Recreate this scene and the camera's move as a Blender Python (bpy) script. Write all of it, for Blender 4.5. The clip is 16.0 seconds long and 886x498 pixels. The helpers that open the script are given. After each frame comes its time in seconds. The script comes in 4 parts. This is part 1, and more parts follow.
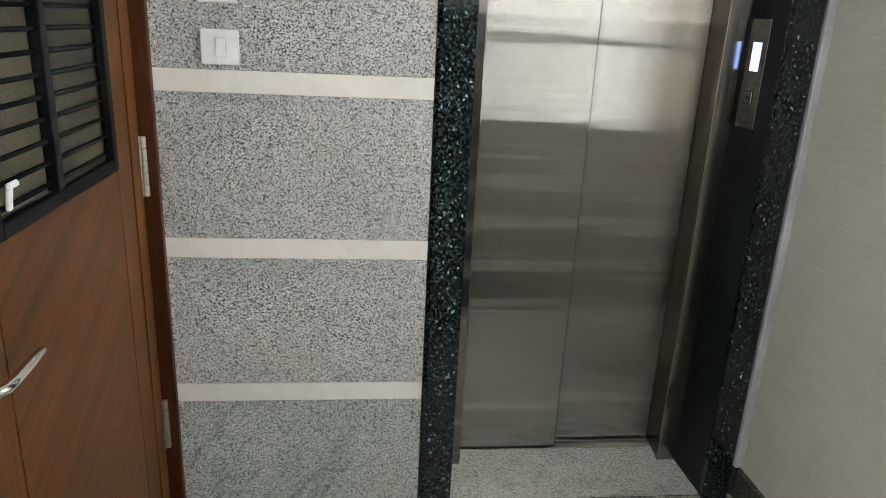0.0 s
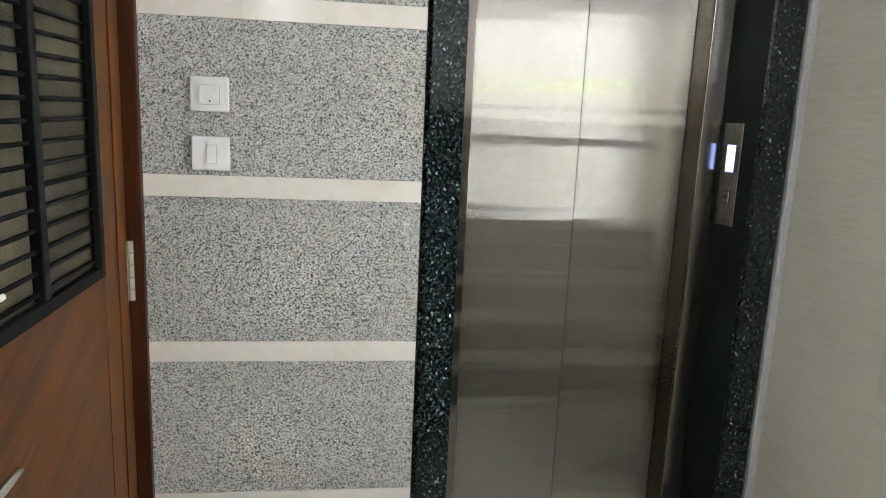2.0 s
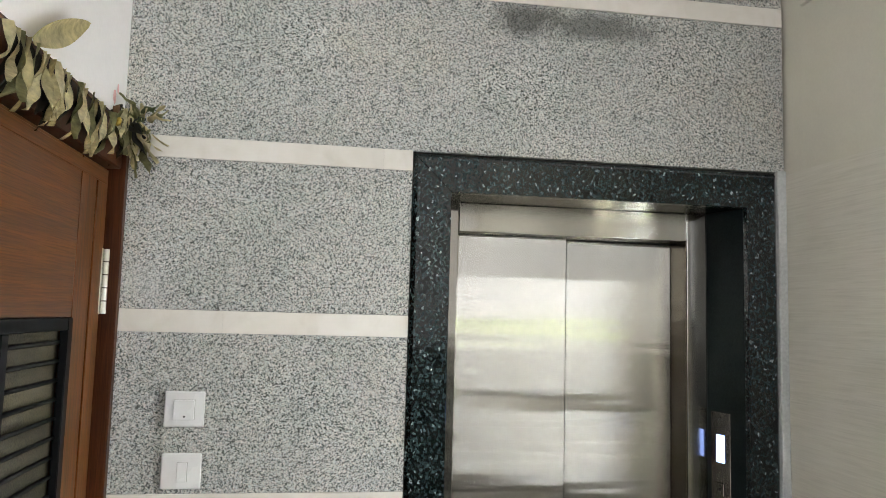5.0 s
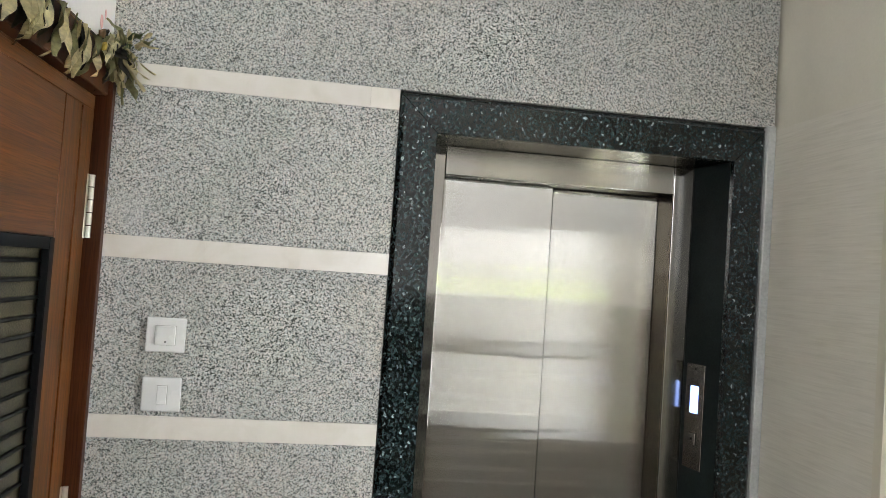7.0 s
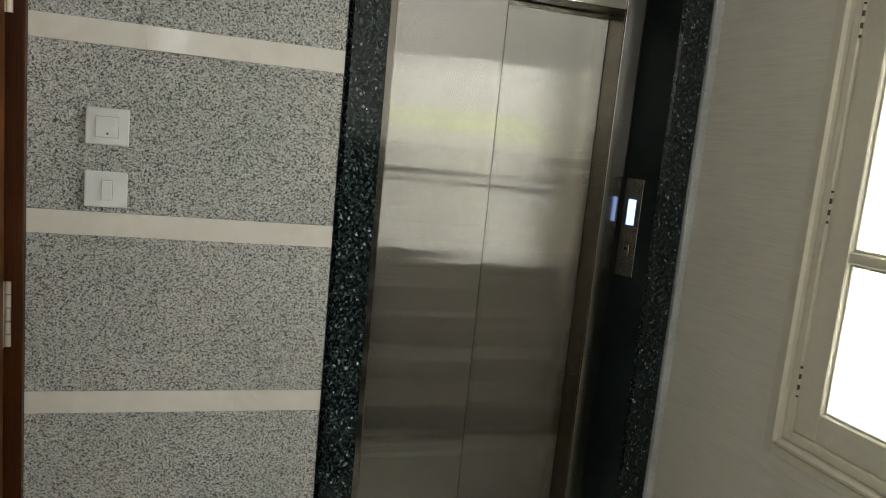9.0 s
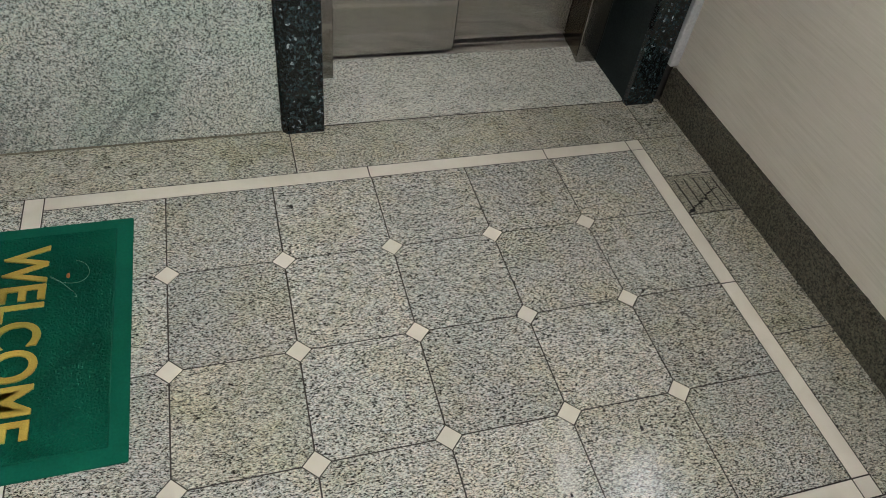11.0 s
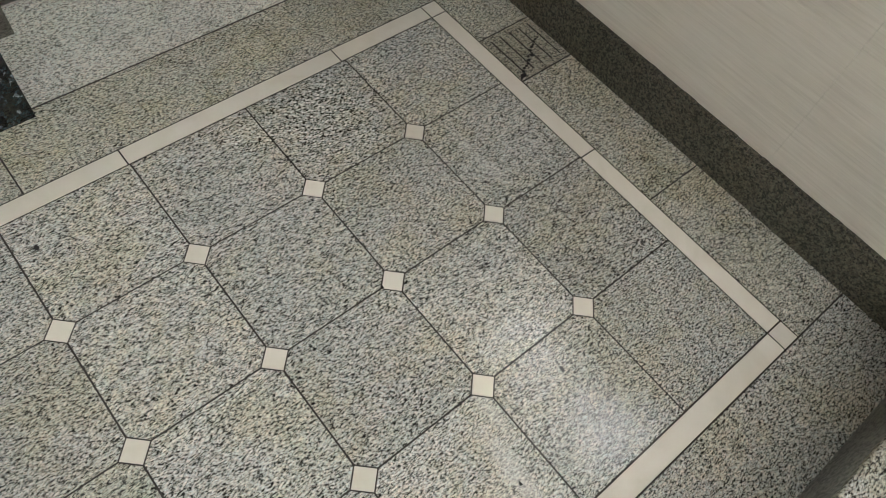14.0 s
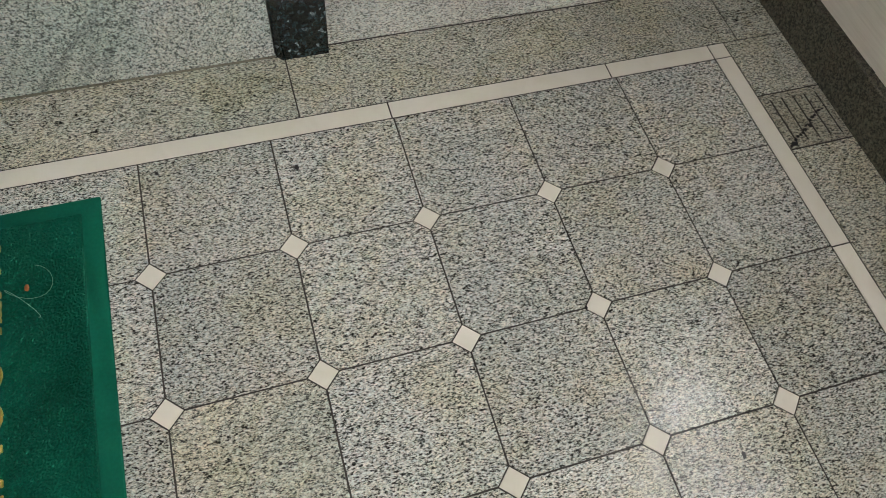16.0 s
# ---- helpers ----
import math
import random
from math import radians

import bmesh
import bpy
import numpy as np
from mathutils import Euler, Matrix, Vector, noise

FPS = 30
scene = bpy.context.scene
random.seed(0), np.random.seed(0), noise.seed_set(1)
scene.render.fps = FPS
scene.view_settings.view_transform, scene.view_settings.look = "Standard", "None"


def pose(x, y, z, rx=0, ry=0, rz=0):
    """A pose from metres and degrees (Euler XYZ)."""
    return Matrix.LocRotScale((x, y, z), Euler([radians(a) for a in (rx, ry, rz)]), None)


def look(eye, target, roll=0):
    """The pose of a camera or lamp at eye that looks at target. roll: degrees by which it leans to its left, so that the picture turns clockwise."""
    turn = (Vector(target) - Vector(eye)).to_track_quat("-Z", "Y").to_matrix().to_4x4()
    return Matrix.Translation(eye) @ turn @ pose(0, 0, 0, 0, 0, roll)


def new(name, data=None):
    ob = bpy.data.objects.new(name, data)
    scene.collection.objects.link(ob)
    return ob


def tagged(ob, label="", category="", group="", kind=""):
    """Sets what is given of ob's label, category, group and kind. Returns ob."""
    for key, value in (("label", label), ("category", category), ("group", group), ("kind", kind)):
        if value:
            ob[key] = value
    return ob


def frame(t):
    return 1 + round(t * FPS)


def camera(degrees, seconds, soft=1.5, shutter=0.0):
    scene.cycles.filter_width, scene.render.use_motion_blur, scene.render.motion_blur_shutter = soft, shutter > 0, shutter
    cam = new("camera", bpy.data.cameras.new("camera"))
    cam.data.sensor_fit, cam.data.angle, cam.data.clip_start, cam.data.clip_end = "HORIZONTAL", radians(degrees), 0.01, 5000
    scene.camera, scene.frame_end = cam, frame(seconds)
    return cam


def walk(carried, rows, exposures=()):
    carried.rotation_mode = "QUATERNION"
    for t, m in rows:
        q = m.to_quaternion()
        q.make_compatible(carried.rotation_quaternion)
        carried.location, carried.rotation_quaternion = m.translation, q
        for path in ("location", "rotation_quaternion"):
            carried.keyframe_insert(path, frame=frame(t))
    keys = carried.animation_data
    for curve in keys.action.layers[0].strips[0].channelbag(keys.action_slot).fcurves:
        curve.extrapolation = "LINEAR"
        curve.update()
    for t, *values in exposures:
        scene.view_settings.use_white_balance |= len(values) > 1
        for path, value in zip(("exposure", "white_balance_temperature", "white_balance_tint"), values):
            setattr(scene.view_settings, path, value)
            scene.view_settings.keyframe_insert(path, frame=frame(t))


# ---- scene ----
cam = camera(64.3, 16.0, soft=0.9)
PATH = [
    (0, (-0.178, -0.101, 1.463), (0.045, 1.787, 0.842), 2.8),
    (0.5, (-0.205, -0.107, 1.432), (0.069, 1.748, 0.737), 4.4),
    (1, (-0.217, -0.112, 1.416), (0.041, 1.749, 0.731), 4.5),
    (1.5, (-0.197, -0.1, 1.442), (0.08, 1.789, 0.846), 4.0),
    (2, (-0.195, -0.093, 1.498), (0.076, 1.852, 1.117), 2.5),
    (2.5, (-0.19, -0.083, 1.534), (0.074, 1.88, 1.257), 2.6),
    (3, (-0.195, -0.065, 1.591), (0.116, 1.906, 1.447), 1.4),
    (3.5, (-0.186, -0.065, 1.659), (0.177, 1.902, 1.657), 0.9),
    (4, (-0.173, -0.064, 1.698), (0.155, 1.905, 1.83), 0.4),
    (4.2, (-0.19, -0.051, 1.762), (0.126, 1.917, 1.918), 0.4),
    (6.3, (-0.164, -0.066, 1.758), (0.124, 1.903, 1.953), 3.1),
    (6.5, (-0.137, -0.08, 1.744), (0.131, 1.896, 1.886), 2.5),
    (7, (-0.117, -0.073, 1.709), (0.159, 1.907, 1.784), 3.9),
    (7.5, (-0.075, -0.096, 1.665), (0.128, 1.894, 1.668), 3.3),
    (8, (-0.164, -0.095, 1.624), (0.099, 1.887, 1.552), 3.7),
    (8.5, (-0.217, -0.087, 1.612), (0.217, 1.86, 1.461), 5.1),
    (8.7, (-0.242, -0.08, 1.594), (0.271, 1.845, 1.415), 5.4),
    (9, (-0.239, -0.051, 1.546), (0.325, 1.846, 1.258), 5.5),
    (9.3, (-0.182, 0.012, 1.473), (0.35, 1.865, 0.941), 4.8),
    (9.5, (-0.189, 0.072, 1.408), (0.368, 1.885, 0.772), 3.5),
    (10, (-0.145, 0.161, 1.306), (0.402, 1.864, 0.411), 7.0),
    (10.2, (-0.134, 0.19, 1.26), (0.408, 1.819, 0.235), 7.4),
    (12.3, (-0.035, 0.613, 0.989), (0.464, 1.301, -0.822), 8.6),
    (12.5, (-0.031, 0.64, 0.977), (0.496, 1.27, -0.847), 8.3),
    (13, (-0.024, 0.685, 0.977), (0.592, 1.24, -0.842), 11.5),
    (13.5, (0.0, 0.704, 1.008), (0.696, 1.281, -0.776), 13.2),
    (14, (0.029, 0.71, 1.038), (0.835, 1.364, -0.672), 13.0),
    (14.5, (0.037, 0.731, 1.056), (0.83, 1.41, -0.651), 16.2),
    (15, (0.014, 0.744, 1.045), (0.632, 1.487, -0.706), 13.4),
    (15.5, (-0.027, 0.75, 1.034), (0.44, 1.569, -0.73), 9.8),
    (16, (-0.05, 0.75, 1.038), (0.358, 1.63, -0.711), 9.4),
]

walk(cam, [(t, look(eye, target, roll)) for t, eye, target, roll in PATH],
     exposures=[(0.0, 0.09, 6450, 10), (8.0, 0.09, 6450, 10), (8.6, -0.35, 6650, 8), (9.0, -0.6, 6900, 6), (9.5, -0.3, 6700, 7), (10.0, 0.0, 6550, 13),
                (12.0, 0.38, 6550, 13), (16.0, 0.35, 6550, 13)])

# ---- light ----
world = bpy.data.worlds.new("world")
scene.world = world
world.use_nodes = True
wn, wl = world.node_tree.nodes, world.node_tree.links
sky = wn.new("ShaderNodeTexSky")
sky.sky_type, sky.sun_disc = "NISHITA", False
sky.sun_elevation, sky.sun_rotation = radians(50), radians(120)
wl.new(sky.outputs["Color"], wn["Background"].inputs["Color"])
wn["Background"].inputs["Strength"].default_value = 0.12


def window_lamp(name, m, sx, sy, watts, color):
    data = bpy.data.lights.new(name, "AREA")
    data.shape, data.size, data.size_y, data.energy, data.color = "RECTANGLE", sx, sy, watts, color
    ob = new(name, data)
    ob.matrix_world = m
    return ob


# daylight in the small stair window's opening, fill light in the added side one
window_lamp("stair_daylight", look((0.07, -2.72, 1.62), (0.2, 0.0, 1.2)), 0.5, 0.7, 5, (0.95, 0.97, 1.0))
window_lamp("side_fill", look((-0.86, -1.65, 2.30), (0.9, -0.9, 1.7)), 1.2, 1.0, 41, (0.91, 0.955, 1.0))


# ---- materials ----
def material(name):
    m = bpy.data.materials.new(name)
    m.use_nodes = True
    return m, m.node_tree.nodes, m.node_tree.links, m.node_tree.nodes["Principled BSDF"]


def ramp(n, l, fac, stops):
    r = n.new("ShaderNodeValToRGB")
    while len(r.color_ramp.elements) < len(stops):
        r.color_ramp.elements.new(0.5)
    for e, (p, c) in zip(r.color_ramp.elements, stops):
        e.position, e.color = p, (*c, 1)
    l.new(fac, r.inputs["Fac"])
    return r.outputs["Color"]


def mapped(n, l, scale=(1, 1, 1), turn=(0, 0, 0)):
    g, m = n.new("ShaderNodeNewGeometry"), n.new("ShaderNodeMapping")
    m.inputs["Scale"].default_value = scale
    m.inputs["Rotation"].default_value = [radians(a) for a in turn]
    l.new(g.outputs["Position"], m.inputs["Vector"])
    return m.outputs["Vector"]


def noise_of(n, l, vec, scale, detail=3.0, rough=0.55, distort=0.0):
    t = n.new("ShaderNodeTexNoise")
    t.inputs["Scale"].default_value, t.inputs["Detail"].default_value = scale, detail
    t.inputs["Roughness"].default_value, t.inputs["Distortion"].default_value = rough, distort
    l.new(vec, t.inputs["Vector"])
    return t.outputs["Fac"]


def cells(n, l, vec, scale, out="Color"):
    t = n.new("ShaderNodeTexVoronoi")
    t.inputs["Scale"].default_value = scale
    l.new(vec, t.inputs["Vector"])
    return t.outputs[out]


def mixed(n, l, fac, a, b, kind="MIX"):
    x = n.new("ShaderNodeMix")
    x.data_type, x.blend_type = "RGBA", kind
    for value, socket in ((fac, x.inputs[0]), (a, x.inputs[6]), (b, x.inputs[7])):
        if isinstance(value, (int, float)):
            socket.default_value = value
        elif isinstance(value, tuple):
            socket.default_value = (*value, 1)
        else:
            l.new(value, socket)
    return x.outputs[2]


def calc(n, l, op, a, b=0.0, c=0.0):
    x = n.new("ShaderNodeMath")
    x.operation = op
    for value, socket in zip((a, b, c), x.inputs):
        if isinstance(value, (int, float)):
            socket.default_value = value
        else:
            l.new(value, socket)
    return x.outputs[0]


def bumped(n, l, p, height, strength, distance=0.002):
    b = n.new("ShaderNodeBump")
    b.inputs["Strength"].default_value, b.inputs["Distance"].default_value = strength, distance
    l.new(height, b.inputs["Height"])
    l.new(b.outputs["Normal"], p.inputs["Normal"])


def by_piece(n, l, color, low, high):
    """Each piece a little lighter or darker than its neighbours."""
    o, r = n.new("ShaderNodeObjectInfo"), n.new("ShaderNodeMapRange")
    r.inputs["To Min"].default_value, r.inputs["To Max"].default_value = low, high
    l.new(o.outputs["Random"], r.inputs["Value"])
    h = n.new("ShaderNodeHueSaturation")
    l.new(r.outputs["Result"], h.inputs["Value"])
    l.new(color, h.inputs["Color"])
    return h.outputs["Color"]


def blot(n, l, centre, size, edge, grain):
    """1 inside a soft, ragged oval stain about centre, 0 outside."""
    g, v = n.new("ShaderNodeNewGeometry"), n.new("ShaderNodeVectorMath")
    v.operation = "SUBTRACT"
    l.new(g.outputs["Position"], v.inputs[0])
    v.inputs[1].default_value = centre
    d = n.new("ShaderNodeVectorMath")
    d.operation = "DIVIDE"
    l.new(v.outputs[0], d.inputs[0])
    d.inputs[1].default_value = size
    e = n.new("ShaderNodeVectorMath")
    e.operation = "LENGTH"
    l.new(d.outputs[0], e.inputs[0])
    ragged = calc(n, l, "MULTIPLY_ADD", noise_of(n, l, g.outputs["Position"], grain, 4, 0.7), 1.6, -0.8)
    r = n.new("ShaderNodeMapRange")
    r.inputs["From Min"].default_value, r.inputs["From Max"].default_value = 1.0 + edge, 1.0 - edge
    l.new(calc(n, l, "ADD", e.outputs["Value"], ragged), r.inputs["Value"])
    return r.outputs["Result"]


def granite(name, pale, light, mid, dark, grain, roughness, relief, spread=(0.9, 1.08), stains=(), coat=0.0, cut=(0.36, 0.46, 0.60), veined=(), stretch=(1, 1, 1), tone=(0.84, 0.88, 0.86), grime=0.0):
    m, n, l, p = material(name)
    vec = mapped(n, l)
    run = mapped(n, l, stretch, (0, 0, 9))
    o, shift = n.new("ShaderNodeObjectInfo"), n.new("ShaderNodeVectorMath")
    shift.operation = "ADD"
    l.new(run, shift.inputs[0])
    l.new(calc(n, l, "MULTIPLY", o.outputs["Random"], 23.0), shift.inputs[1])
    run = shift.outputs[0]
    t = n.new("ShaderNodeTexNoise")
    t.inputs["Scale"].default_value, t.inputs["Detail"].default_value = grain * 0.8, 1.0
    l.new(run, t.inputs["Vector"])
    warp = n.new("ShaderNodeVectorMath")
    warp.operation = "MULTIPLY_ADD"
    l.new(t.outputs["Color"], warp.inputs[0])
    warp.inputs[1].default_value = [0.9 / grain] * 3
    l.new(run, warp.inputs[2])
    sep = n.new("ShaderNodeSeparateColor")
    l.new(cells(n, l, warp.outputs[0], grain), sep.inputs["Color"])
    clump = noise_of(n, l, run, grain * 0.45, 3.0, 0.62)
    speck = calc(n, l, "MULTIPLY_ADD", sep.outputs[0], 0.36, calc(n, l, "MULTIPLY_ADD", clump, 0.95, -0.13))
    base = ramp(n, l, speck, [(0.0, dark), (cut[0], dark), (cut[1], mid), (cut[2], light), (0.82, pale)])
    crystal = ramp(n, l, sep.outputs[1], [(0.0, (0.88, 0.97, 1.0)), (0.4, (0.97, 1.0, 0.97)), (0.7, (1.0, 0.98, 0.94)), (1.0, (1.08, 1.0, 0.93))])
    base = mixed(n, l, 0.9, base, crystal, "MULTIPLY")
    fine = noise_of(n, l, vec, grain * 1.9, 1.5, 0.6)
    base = mixed(n, l, 0.4, base, ramp(n, l, fine, [(0.36, (0.5, 0.5, 0.5)), (0.56, (1.1, 1.1, 1.1))]), "MULTIPLY")
    tint = noise_of(n, l, run, 3.2, 4, 0.6)
    base = mixed(n, l, 0.8, base, ramp(n, l, tint, [(0.3, tone), (0.55, (1, 1, 1)), (0.75, (1.06, 1.03, 0.95))]), "MULTIPLY")
    if grime:
        old = calc(n, l, "MULTIPLY_ADD", noise_of(n, l, vec, 34, 3, 0.6), 0.35, calc(n, l, "MULTIPLY", noise_of(n, l, vec, 5.5, 3, 0.6), 0.65))
        base = mixed(n, l, grime, base, ramp(n, l, old, [(0.40, (0.93, 0.97, 1.03)), (0.50, (1, 1, 1)), (0.57, (1.0, 0.96, 0.82)), (0.68, (0.90, 0.84, 0.64))]), "MULTIPLY")
    base = by_piece(n, l, base, *spread)
    for centre, size, edge, ragged, color, power in stains:
        base = mixed(n, l, calc(n, l, "MULTIPLY", blot(n, l, centre, size, edge, ragged), power), base, color)
    for centre, size in veined:
        lean = n.new("ShaderNodeMapping")
        lean.inputs["Scale"].default_value = (26, 26, 4.5)
        l.new(mapped(n, l, (1, 1, 1), (0, -34, 0)), lean.inputs["Vector"])
        run = noise_of(n, l, lean.outputs["Vector"], 1.0, 3, 0.6, 0.4)
        gritty = calc(n, l, "MULTIPLY_ADD", noise_of(n, l, vec, 230, 2, 0.6), 0.5, calc(n, l, "MULTIPLY", run, 0.9))
        band = n.new("ShaderNodeMapRange")
        band.inputs["From Min"].default_value, band.inputs["From Max"].default_value = 0.76, 0.90
        l.new(gritty, band.inputs["Value"])
        power = calc(n, l, "MULTIPLY", calc(n, l, "MULTIPLY", band.outputs["Result"], blot(n, l, centre, size, 0.5, 8)), 0.6)
        base = mixed(n, l, power, base, (0.06, 0.075, 0.07))
    l.new(base, p.inputs["Base Color"])
    r = calc(n, l, "MULTIPLY_ADD", noise_of(n, l, vec, 14, 3), 0.14, roughness - 0.07)
    l.new(r, p.inputs["Roughness"])
    p.inputs["Coat Weight"].default_value = coat
    p.inputs["Coat Roughness"].default_value = 0.12
    if relief:
        bumped(n, l, p, calc(n, l, "ADD", speck, calc(n, l, "MULTIPLY", fine, 0.5)), relief, 0.003)
    return m


def plain(name, color, roughness, grain=40.0, vary=0.08, relief=0.1, metal=0.0, coat=0.0, large=4.0, gloss=0.5):
    m, n, l, p = material(name)
    vec = mapped(n, l)
    a, b = noise_of(n, l, vec, grain, 4), noise_of(n, l, vec, large, 4, 0.6)
    lo, hi = tuple(c * (1 - vary) for c in color), tuple(min(1, c * (1 + vary)) for c in color)
    c = ramp(n, l, calc(n, l, "MULTIPLY_ADD", a, 0.4, calc(n, l, "MULTIPLY", b, 0.6)), [(0.35, lo), (0.65, hi)])
    l.new(c, p.inputs["Base Color"])
    l.new(calc(n, l, "MULTIPLY_ADD", b, 0.16, roughness - 0.08), p.inputs["Roughness"])
    p.inputs["Metallic"].default_value, p.inputs["Coat Weight"].default_value = metal, coat
    p.inputs["Specular IOR Level"].default_value = gloss
    if relief:
        bumped(n, l, p, a, relief, 0.001)
    return m


def marble(name, gloss, shade=(1.0, 1.0, 1.0)):
    m, n, l, p = material(name)
    vec = mapped(n, l)
    vein = noise_of(n, l, vec, 9, 5, 0.6, 1.2)
    c = ramp(n, l, vein, [(0.3, (0.74, 0.70, 0.60)), (0.5, (0.79, 0.752, 0.66)), (0.7, (0.82, 0.785, 0.70))])
    c = mixed(n, l, 1.0, by_piece(n, l, c, 0.95, 1.05), shade, "MULTIPLY")
    l.new(c, p.inputs["Base Color"])
    l.new(calc(n, l, "MULTIPLY_ADD", noise_of(n, l, vec, 30, 3), 0.05, gloss), p.inputs["Roughness"])
    return m


def pearl(name):
    """Polished dark granite with bluish feldspar flakes."""
    m, n, l, p = material(name)
    vec = mapped(n, l, (1, 1, 0.8))
    warp = n.new("ShaderNodeVectorMath")
    warp.operation = "MULTIPLY_ADD"
    t = n.new("ShaderNodeTexNoise")
    t.inputs["Scale"].default_value = 70
    l.new(vec, t.inputs["Vector"])
    l.new(t.outputs["Color"], warp.inputs[0])
    warp.inputs[1].default_value = (0.012, 0.012, 0.012)
    l.new(vec, warp.inputs[2])
    sep = n.new("ShaderNodeSeparateColor")
    l.new(cells(n, l, warp.outputs[0], 185), sep.inputs["Color"])
    c = ramp(n, l, sep.outputs[0], [(0.0, (0.0015, 0.003, 0.003)), (0.40, (0.004, 0.008, 0.008)), (0.62, (0.013, 0.022, 0.023)),
                                    (0.85, (0.026, 0.040, 0.043)), (0.965, (0.048, 0.068, 0.072)), (1.0, (0.24, 0.28, 0.29))])
    chips = n.new("ShaderNodeSeparateColor")
    l.new(cells(n, l, warp.outputs[0], 420), chips.inputs["Color"])
    c = mixed(n, l, 0.75, c, ramp(n, l, chips.outputs[0], [(0.2, (0.35, 0.4, 0.4)), (0.6, (1.0, 1.0, 1.0)), (0.95, (1.7, 1.7, 1.65))]), "MULTIPLY")
    c = mixed(n, l, 0.7, c, ramp(n, l, noise_of(n, l, vec, 25, 3), [(0.3, (0.5, 0.55, 0.55)), (0.7, (1.2, 1.2, 1.2))]), "MULTIPLY")
    l.new(c, p.inputs["Base Color"])
    l.new(calc(n, l, "MULTIPLY_ADD", sep.outputs[1], 0.08, 0.05), p.inputs["Roughness"])
    return m


def steel(name, color, roughness, spread, waves):
    """Brushed steel: the brushing runs upright and spreads reflections sideways."""
    m, n, l, p = material(name)
    n.remove(p)
    g = n.new("ShaderNodeBsdfAnisotropic")
    g.distribution = "MULTI_GGX"
    brush = noise_of(n, l, mapped(n, l, (900, 900, 6)), 1.0, 2)
    stain = noise_of(n, l, mapped(n, l, (2, 2, 5)), 1.0, 4)
    l.new(ramp(n, l, calc(n, l, "MULTIPLY_ADD", brush, 0.6, calc(n, l, "MULTIPLY", stain, 0.4)),
               [(0.3, tuple(c * 0.82 for c in color)), (0.7, tuple(c * 1.06 for c in color))]), g.inputs["Color"])
    l.new(calc(n, l, "MULTIPLY_ADD", stain, 0.04, roughness - 0.02), g.inputs["Roughness"])
    g.inputs["Anisotropy"].default_value = spread
    t = n.new("ShaderNodeTangent")
    t.direction_type, t.uv_map = "UV_MAP", "brushing"
    l.new(t.outputs["Tangent"], g.inputs["Tangent"])
    if waves:
        bumped(n, l, g, noise_of(n, l, mapped(n, l, (1.1, 1.1, 30)), 1.0, 0.0, 0.5), waves, 0.0018)
    l.new(g.outputs[0], n["Material Output"].inputs["Surface"])
    return m


def wood(name, turn, deep, light, scale=1.0):
    m, n, l, p = material(name)
    vec = mapped(n, l, (1, 1, 1), turn)
    s = n.new("ShaderNodeMapping")
    s.inputs["Scale"].default_value = (55 * scale, 55 * scale, 2.6 * scale)
    l.new(vec, s.inputs["Vector"])
    grain = noise_of(n, l, s.outputs["Vector"], 1.0, 5, 0.6, 0.5)
    s2 = n.new("ShaderNodeMapping")
    s2.inputs["Scale"].default_value = (320, 320, 9)
    l.new(vec, s2.inputs["Vector"])
    pore = noise_of(n, l, s2.outputs["Vector"], 1.0, 3, 0.6)
    c = ramp(n, l, grain, [(0.28, deep), (0.5, tuple((a + b) / 2 for a, b in zip(deep, light))), (0.72, light)])
    c = mixed(n, l, 0.7, c, ramp(n, l, pore, [(0.36, (0.42, 0.36, 0.30)), (0.55, (1, 1, 1))]), "MULTIPLY")
    l.new(c, p.inputs["Base Color"])
    l.new(calc(n, l, "MULTIPLY_ADD", grain, 0.15, 0.33), p.inputs["Roughness"])
    p.inputs["Specular IOR Level"].default_value = 0.22
    bumped(n, l, p, pore, 0.12, 0.0006)
    return m


def lined_tile(name):
    """Cream wall tile with fine broken horizontal ribs."""
    m, n, l, p = material(name)
    rib = noise_of(n, l, mapped(n, l, (9, 9, 250)), 1.0, 3, 0.6)
    patch = noise_of(n, l, mapped(n, l), 3, 4)
    c = ramp(n, l, calc(n, l, "MULTIPLY_ADD", rib, 0.6, calc(n, l, "MULTIPLY", patch, 0.4)),
             [(0.33, (0.615, 0.575, 0.48)), (0.5, (0.695, 0.652, 0.555)), (0.68, (0.755, 0.715, 0.62))])
    l.new(c, p.inputs["Base Color"])
    p.inputs["Roughness"].default_value = 0.42
    bumped(n, l, p, rib, 0.25, 0.001)
    return m


def pane_glass(name):
    m, n, l, p = material(name)
    p.inputs["Base Color"].default_value = (0.95, 0.97, 0.96, 1)
    p.inputs["Transmission Weight"].default_value, p.inputs["Roughness"].default_value = 1.0, 0.05
    p.inputs["IOR"].default_value = 1.45
    return m


def glowing(name, color, strength):
    m, n, l, p = material(name)
    p.inputs["Base Color"].default_value = (*color, 1)
    p.inputs["Emission Color"].default_value, p.inputs["Emission Strength"].default_value = (*color, 1), strength
    p.inputs["Roughness"].default_value = 0.25
    return m


